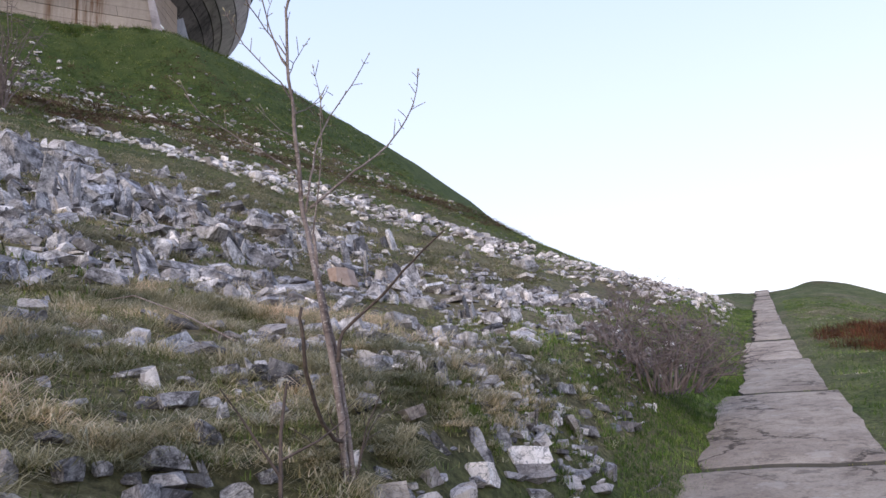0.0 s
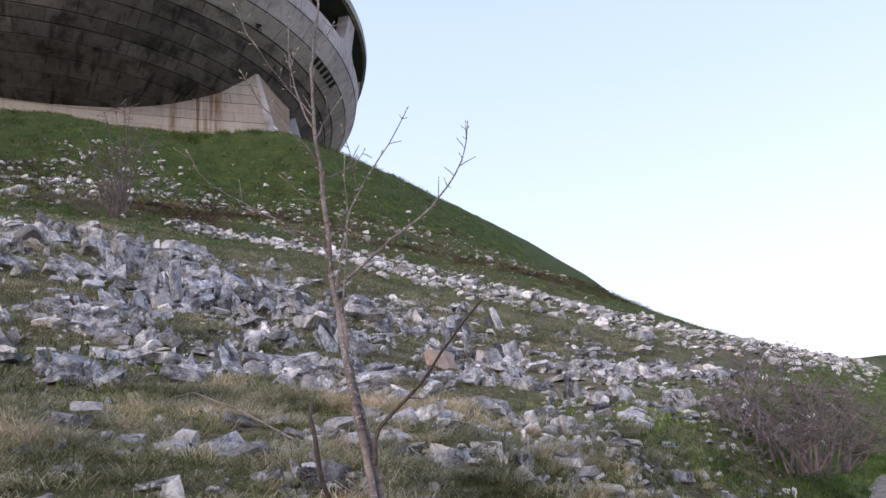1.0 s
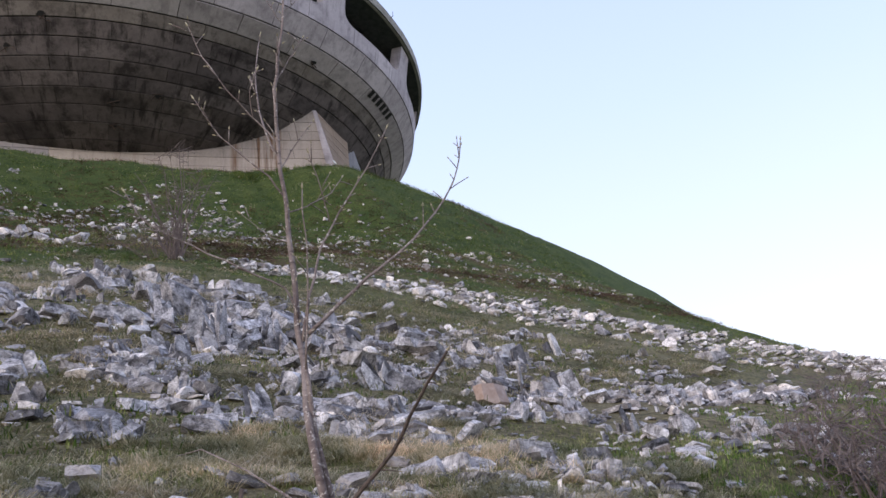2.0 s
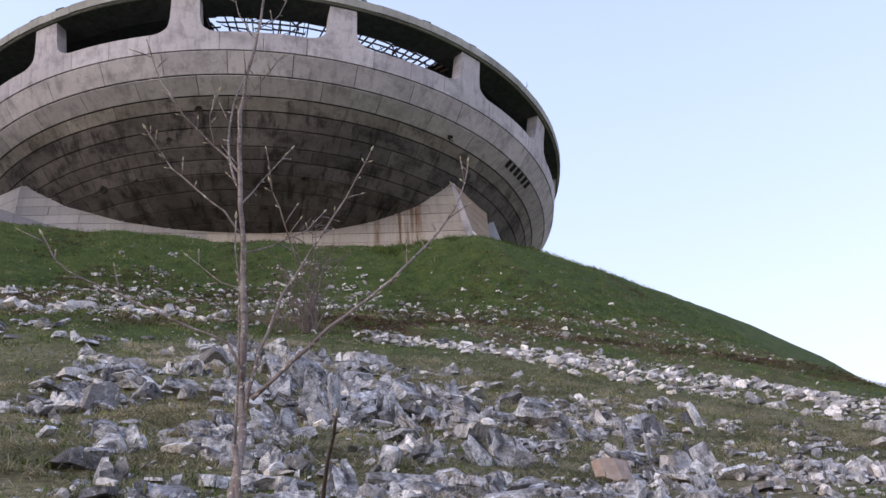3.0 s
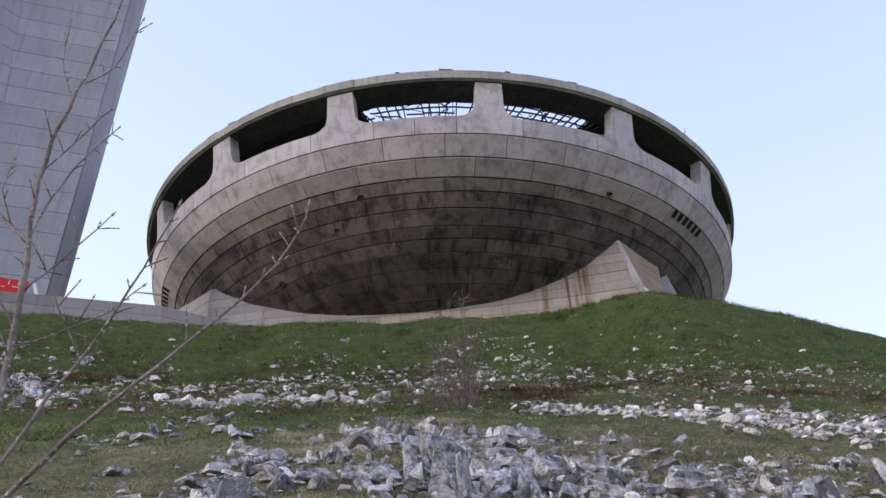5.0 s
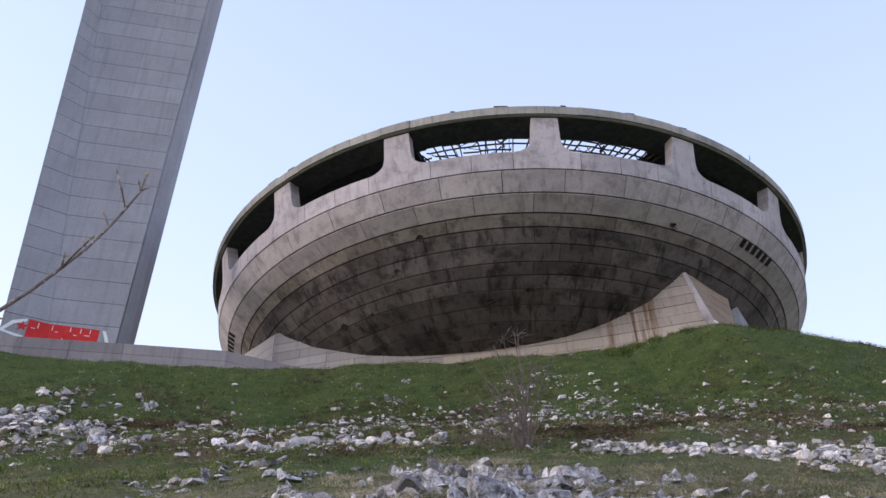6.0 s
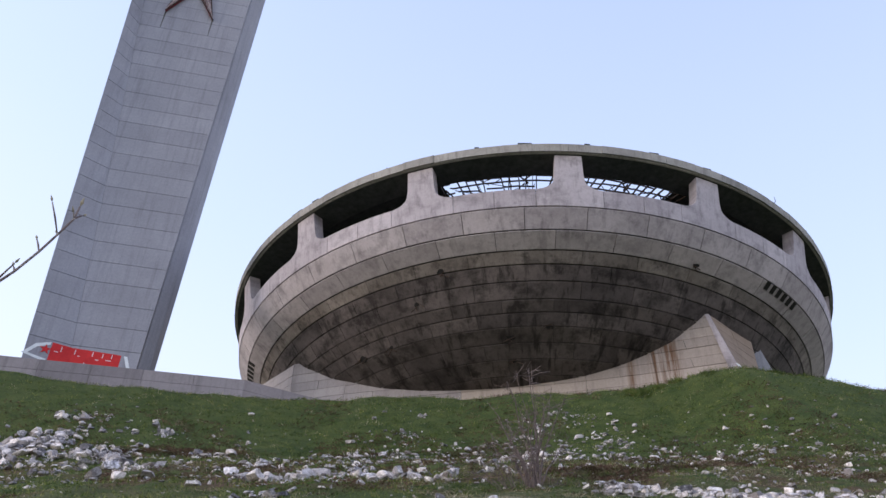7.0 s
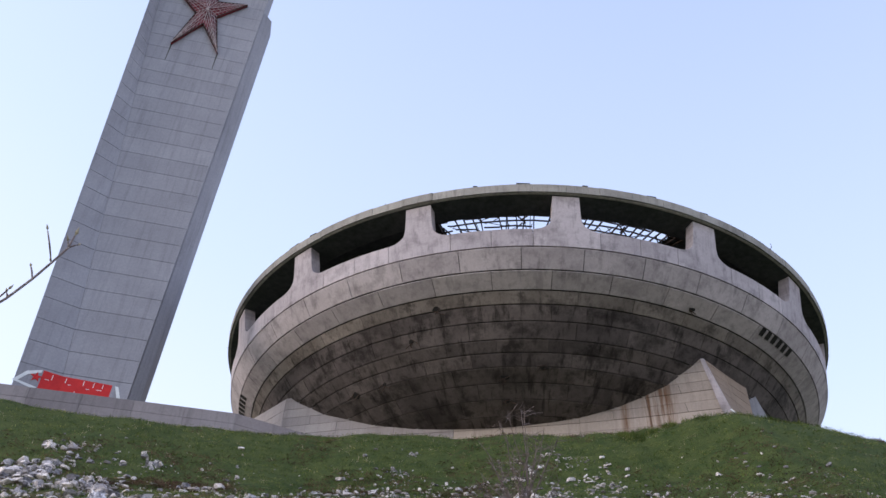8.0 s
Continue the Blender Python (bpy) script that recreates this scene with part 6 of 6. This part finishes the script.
# ---------------------------------------------------------------- the sapling by the path
def build_sapling():
    bx, by = -11.298, -73.785
    gz = rough_land(bx, by)
    tree = empty("sapling", "leafless young tree with thin grey branches and swelling buds", "tree", (bx, by, gz))
    back = Matrix.Translation((-bx, -by, -gz))
    rnd = random.Random(5)
    buds = bmesh.new()

    def bud(p, d, size):
        d = d.normalized()
        a = d.cross(Vector((0.3, 0.8, 0.5))).normalized()
        b = d.cross(a)
        ring = [buds.verts.new(p + d * size * 0.9 + (a * math.cos(k * math.tau / 5) + b * math.sin(k * math.tau / 5)) * size * 0.38) for k in range(5)]
        lo, hi = buds.verts.new(p), buds.verts.new(p + d * size * 2.3)
        for k in range(5):
            buds.faces.new((lo, ring[(k + 1) % 5], ring[k]))
            buds.faces.new((hi, ring[k], ring[(k + 1) % 5]))

    def limb(name, pts, r0, r1, mat, twigs=0, sides=7, tip_bud=True, label=""):
        pts = [Vector(p) for p in pts]
        fine = [pts[0]]
        for i in range(len(pts) - 1):                 # a smooth run through the nodes
            p0, p1, p2, p3 = pts[max(i - 1, 0)], pts[i], pts[i + 1], pts[min(i + 2, len(pts) - 1)]
            for k in (1, 2, 3):
                t = k / 3
                fine.append(0.5 * ((2 * p1) + (p2 - p0) * t + (2 * p0 - 5 * p1 + 4 * p2 - p3) * t * t + (3 * p1 - p0 - 3 * p2 + p3) * t * t * t) + Vector((rnd.gauss(0, 1), rnd.gauss(0, 1), rnd.gauss(0, 1))) * 0.0022)
        n = len(fine)
        radii = [(r0 + (r1 - r0) * (i / (n - 1)) ** 0.8) * (0.62 if name == "branch" else 1.0) * (1 + 0.12 * rnd.random()) for i in range(n)]
        bm = bmesh.new()
        tube(bm, fine, radii, sides)
        for k in range(twigs):
            i = min(n - 2, int(n * (0.35 + 0.62 * (k + 0.5) / twigs)))
            along = (fine[i + 1] - fine[i]).normalized()
            across = along.cross(Vector((rnd.gauss(0, 1), rnd.gauss(0, 1), rnd.gauss(0, 1)))).normalized()
            length = rnd.choice((0.012, 0.016, 0.03, 0.05, 0.075))
            d = (along * 0.75 + across + Vector((0, 0, 0.25))).normalized()
            end = fine[i] + d * length
            tube(bm, [fine[i], fine[i] + d * length * 0.5 + Vector((0, 0, 0.002)), end], [min(radii[i] * 0.6, 0.0032), 0.0022, 0.0016], 5)
            bud(end, d, 0.0078)
        if tip_bud:
            bud(fine[-1], fine[-1] - fine[-2], 0.0115)
        part(name, bm, mat, tree, label, True).matrix_parent_inverse = back

    limb("trunk", [(bx, by, gz - 0.05), (-11.337, -73.811, 1.594), (-11.374, -73.796, 1.894), (-11.431, -73.780, 2.194), (-11.407, -73.670, 2.444), (-11.407, -73.635, 2.644), (-11.416, -73.615, 2.844), (-11.426, -73.602, 3.044), (-11.450, -73.590, 3.244),
                   (-11.464, -73.610, 3.444), (-11.453, -73.620, 3.644), (-11.426, -73.610, 3.844), (-11.405, -73.575, 4.094), (-11.375, -73.565, 4.394)], 0.0155, 0.003, M_BARK, 16, 10)
    limb("twin_stem", [(bx + 0.035, by - 0.015, gz - 0.05), (-11.299, -73.796, 1.594), (-11.341, -73.781, 1.894), (-11.405, -73.763, 2.194), (-11.428, -73.755, 2.400)], 0.0125, 0.007, M_BARK, 2, 9, False)
    limb("branch", [(-11.385, -73.675, 2.544), (-11.238, -73.742, 2.697), (-11.123, -73.780, 2.794), (-11.027, -73.794, 2.884), (-10.865, -73.765, 3.074), (-10.767, -73.735, 3.244), (-10.725, -73.718, 3.386)], 0.011, 0.003, M_BARK, 17)
    limb("branch", [(-11.407, -73.645, 2.604), (-11.458, -73.656, 2.703), (-11.604, -73.645, 2.762), (-11.748, -73.575, 2.854), (-11.890, -73.585, 2.904), (-11.969, -73.586, 3.004)], 0.0072, 0.0026, M_BARK, 6)
    limb("branch", [(-11.395, -73.655, 2.524), (-11.368, -73.656, 2.684), (-11.302, -73.620, 2.879), (-11.225, -73.615, 3.041), (-11.130, -73.670, 3.214), (-11.060, -73.714, 3.371)], 0.0095, 0.003, M_BARK, 10)
    limb("branch", [(-11.265, -73.615, 2.994), (-11.315, -73.665, 3.094), (-11.368, -73.688, 3.215)], 0.0042, 0.0022, M_BARK, 5)
    limb("branch", [(-11.418, -73.609, 3.011), (-11.360, -73.585, 3.044), (-11.297, -73.570, 3.090), (-11.220, -73.545, 3.154), (-11.167, -73.526, 3.235)], 0.0048, 0.0024, M_BARK, 6)
    limb("branch", [(-11.430, -73.600, 3.074), (-11.490, -73.595, 3.144), (-11.618, -73.551, 3.277), (-11.690, -73.535, 3.364), (-11.739, -73.530, 3.446)], 0.0062, 0.0026, M_BARK, 8)
    limb("branch", [(-11.455, -73.595, 3.294), (-11.505, -73.555, 3.384), (-11.630, -73.565, 3.494), (-11.715, -73.525, 3.644), (-11.767, -73.500, 3.781)], 0.006, 0.0026, M_BARK, 9)
    limb("branch", [(-11.530, -73.555, 3.404), (-11.560, -73.595, 3.494), (-11.543, -73.625, 3.564)], 0.0035, 0.002, M_BARK, 4)
    limb("branch", [(-11.440, -73.580, 3.184), (-11.380, -73.550, 3.294), (-11.282, -73.526, 3.454)], 0.0055, 0.0025, M_BARK, 5)
    limb("branch", [(-11.450, -73.590, 3.244), (-11.480, -73.525, 3.394), (-11.475, -73.425, 3.644), (-11.440, -73.345, 3.844), (-11.400, -73.275, 3.994)], 0.0075, 0.003, M_BARK, 9)
    limb("branch", [(-11.430, -73.755, 2.394), (-11.449, -73.845, 2.687), (-11.484, -73.894, 2.956)], 0.006, 0.003, M_BARK, 3)
    limb("branch", [(-11.460, -73.615, 3.544), (-11.400, -73.595, 3.664), (-11.330, -73.585, 3.804)], 0.004, 0.0022, M_BARK, 5)
    limb("branch", [(-11.430, -73.610, 3.824), (-11.490, -73.585, 3.944), (-11.520, -73.575, 4.104)], 0.0035, 0.002, M_BARK, 5)
    limb("branch", [(-11.420, -73.595, 3.894), (-11.350, -73.575, 3.994), (-11.300, -73.585, 4.184)], 0.0035, 0.002, M_BARK, 6)
    limb("branch", [(-11.420, -73.615, 2.894), (-11.480, -73.585, 2.919), (-11.570, -73.555, 3.004)], 0.0035, 0.0018, M_BARK, 2)
    for pts, r0, r1, tw in (
        ([(-11.358, -73.820, 1.844), (-11.343, -73.845, 1.969), (-11.283, -74.025, 2.098), (-11.318, -74.255, 2.194), (-11.349, -74.466, 2.269)], 0.009, 0.003, 6),
        ([(-11.328, -73.805, 1.524), (-11.458, -73.885, 1.554), (-11.638, -74.015, 1.714), (-11.728, -74.095, 1.864), (-11.758, -74.125, 1.991)], 0.0095, 0.006, 0),
    ):
        limb("low_branch", pts, r0, r1, M_BARK_DARK, tw, 7, tw > 0, "dark bare low branch")
    for dx, dy, tall, r in ((0.10, -0.06, 0.36, 0.0055), (0.17, 0.02, 0.30, 0.0045), (-0.09, -0.05, 0.27, 0.0045), (0.06, 0.09, 0.42, 0.005), (-0.15, 0.03, 0.20, 0.004)):
        limb("sucker", [(bx + dx * 0.3, by + dy * 0.3, gz - 0.03), (bx + dx * 0.6, by + dy * 0.7, gz + tall * 0.4), (bx + dx, by + dy, gz + tall * 0.75), (bx + dx * 1.5, by + dy * 1.2, gz + tall)], r, 0.0018, M_BARK_DARK, 4, 6, True, "thin dark shoot at the foot")
    bmesh.ops.recalc_face_normals(buds, faces=buds.faces)
    buds_ob = part("bud_cluster", buds, M_BUD, tree)
    buds_ob.matrix_parent_inverse = back
    tagged(buds_ob, "pale swelling buds", kind="stuff")
    # a broken dead stem standing next to it
    gx, gy = -11.84, -74.11
    g = rough_land(gx, gy)
    dead = empty("dead_stem", "dark broken dead stem standing in dry grass", "dead stem", (gx, gy, g))
    bm = bmesh.new()
    tube(bm, [(0, 0, -0.05), (0.005, 0.0, 0.2), (0.012, 0.01, 0.45), (0.03, 0.0, 0.62)], [0.0085, 0.008, 0.0065, 0.005], 7)
    part("stem", bm, M_BARK_DARK, dead)
    for p, q, r in (((0.008, 0, 0.3), (-0.13, 0.05, 0.52), (-0.22, 0.02, 0.60)), ((0.01, 0, 0.36), (0.12, -0.06, 0.42), (0.24, -0.08, 0.5)), ((0.0, 0, 0.16), (0.16, -0.02, 0.2), (0.3, 0.0, 0.21))):
        bm = bmesh.new()
        tube(bm, [p, q, r], [0.006, 0.004, 0.002], 5)
        part("twig", bm, M_BARK_DARK, dead)


build_sapling()


def laid_branch(points, r, label):
    pts = [(x, y, rough_land(x, y) + up) for x, y, up in points]
    bm = bmesh.new()
    base = Vector(pts[0])
    tube(bm, [Vector(p) - base for p in pts], [r, r * 0.9, r * 0.75, r * 0.55, r * 0.3][:len(pts)], 6)
    ob = part("low_lying_branch", bm, M_BARK)
    ob.location = base
    tagged(ob, label, "branch")


# A low arching branch of the sapling, built as a loose stem on the ground.
laid_branch([(-10.75, -72.5, 0.01), (-10.85, -72.15, 0.05), (-10.95, -71.7, 0.10), (-11.05, -71.2, 0.12), (-11.1, -70.8, 0.06)], 0.0075, "pale low branch of the sapling, laid along the grass")
laid_branch([(-7.9, -73.0, 0.01), (-7.5, -72.9, 0.03), (-7.2, -72.75, 0.02)], 0.008, "short dead twig lying in green grass")
laid_branch([(-9.0, -72.2, 0.02), (-8.7, -71.9, 0.05), (-8.4, -71.85, 0.03)], 0.008, "thin dead twig lying among stones")


# ---------------------------------------------------------------- bushes
def build_bush(x, y, wide, tall, stems, seed, mat, label, category, upright=0.5, twigs=7, thick=0.012, twig=0.28, splay=0.55):
    rnd = random.Random(seed)
    z = rough_land(x, y)
    bush = empty("bush", label, category, (x, y, z))
    fine = bmesh.new()
    for k in range(stems):
        a = rnd.uniform(0, math.tau)
        reach = wide * math.sqrt(rnd.random())
        rise = tall * math.sqrt(max(0.08, 1 - (reach / wide) ** 2 * (1 - upright))) * rnd.uniform(0.6, 1.0)
        top = Vector((math.cos(a) * reach, math.sin(a) * reach, rise))
        foot = Vector((math.cos(a), math.sin(a), 0)) * reach * splay * (1 - upright) + Vector((rnd.gauss(0, 0.06), rnd.gauss(0, 0.06), -0.05))
        pts = [foot]
        for t in (0.25, 0.5, 0.75, 1.0):
            p = foot.lerp(top, t)
            p.z = rise * t ** (0.75 if upright < 0.4 else 1.0) - 0.05 * (1 - t)
            pts.append(p + Vector((rnd.gauss(0, 1), rnd.gauss(0, 1), rnd.gauss(0, 0.6))) * 0.04 * wide)
        if k < 14:
            bm = bmesh.new()
            tube(bm, pts, [thick, thick * 0.8, thick * 0.6, thick * 0.42, thick * 0.25], 5)
            part("stem", bm, mat, bush)
        else:
            tube(fine, pts, [thick * 0.7, thick * 0.6, thick * 0.45, thick * 0.33, thick * 0.2], 3)
        for _ in range(twigs):
            i = rnd.randrange(1, 4)
            p = pts[i].lerp(pts[i + 1], rnd.random())
            d = Vector((rnd.gauss(0, 1), rnd.gauss(0, 1), rnd.gauss(0.35 * upright + 0.1, 0.5))).normalized() * rnd.uniform(0.4, 1.0) * twig
            q = p + d * 0.55 + Vector((rnd.gauss(0, 1), rnd.gauss(0, 1), rnd.gauss(0, 1))) * 0.02
            tube(fine, [p, q, p + d], [thick * 0.32, thick * 0.25, thick * 0.16], 3)
            for _ in range(2):
                e = Vector((rnd.gauss(0, 1), rnd.gauss(0, 1), rnd.gauss(0.2, 0.8))).normalized() * rnd.uniform(0.2, 0.5) * twig
                tube(fine, [q, q + e], [thick * 0.2, thick * 0.12], 3)
    tagged(part("twig_tangle", fine, mat, bush), "tangle of fine bare twigs", kind="stuff")


build_bush(-5.05, -71.35, 1.3, 1.12, 115, 3, M_TWIG, "dense leafless thorn bush beside the footpath", "bush", 0.05, 8, 0.0145, 0.36)
build_bush(-1.6, -69.0, 1.0, 0.65, 34, 4, M_TWIG, "thin leafless bush behind the thorn bush", "bush", 0.3, 6, 0.008)
build_bush(-7.0, -53.6, 1.5, 4.0, 17, 8, M_SHRUB, "sparse bare shrub on the stony upper slope", "shrub", 0.35, 11, 0.028, 0.62, 0.2)
build_bush(-7.3, -53.7, 1.7, 1.4, 24, 9, M_SHRUB, "low tangle of bare twigs round the shrub's foot", "shrub", 0.2, 9, 0.014, 0.45, 0.5)
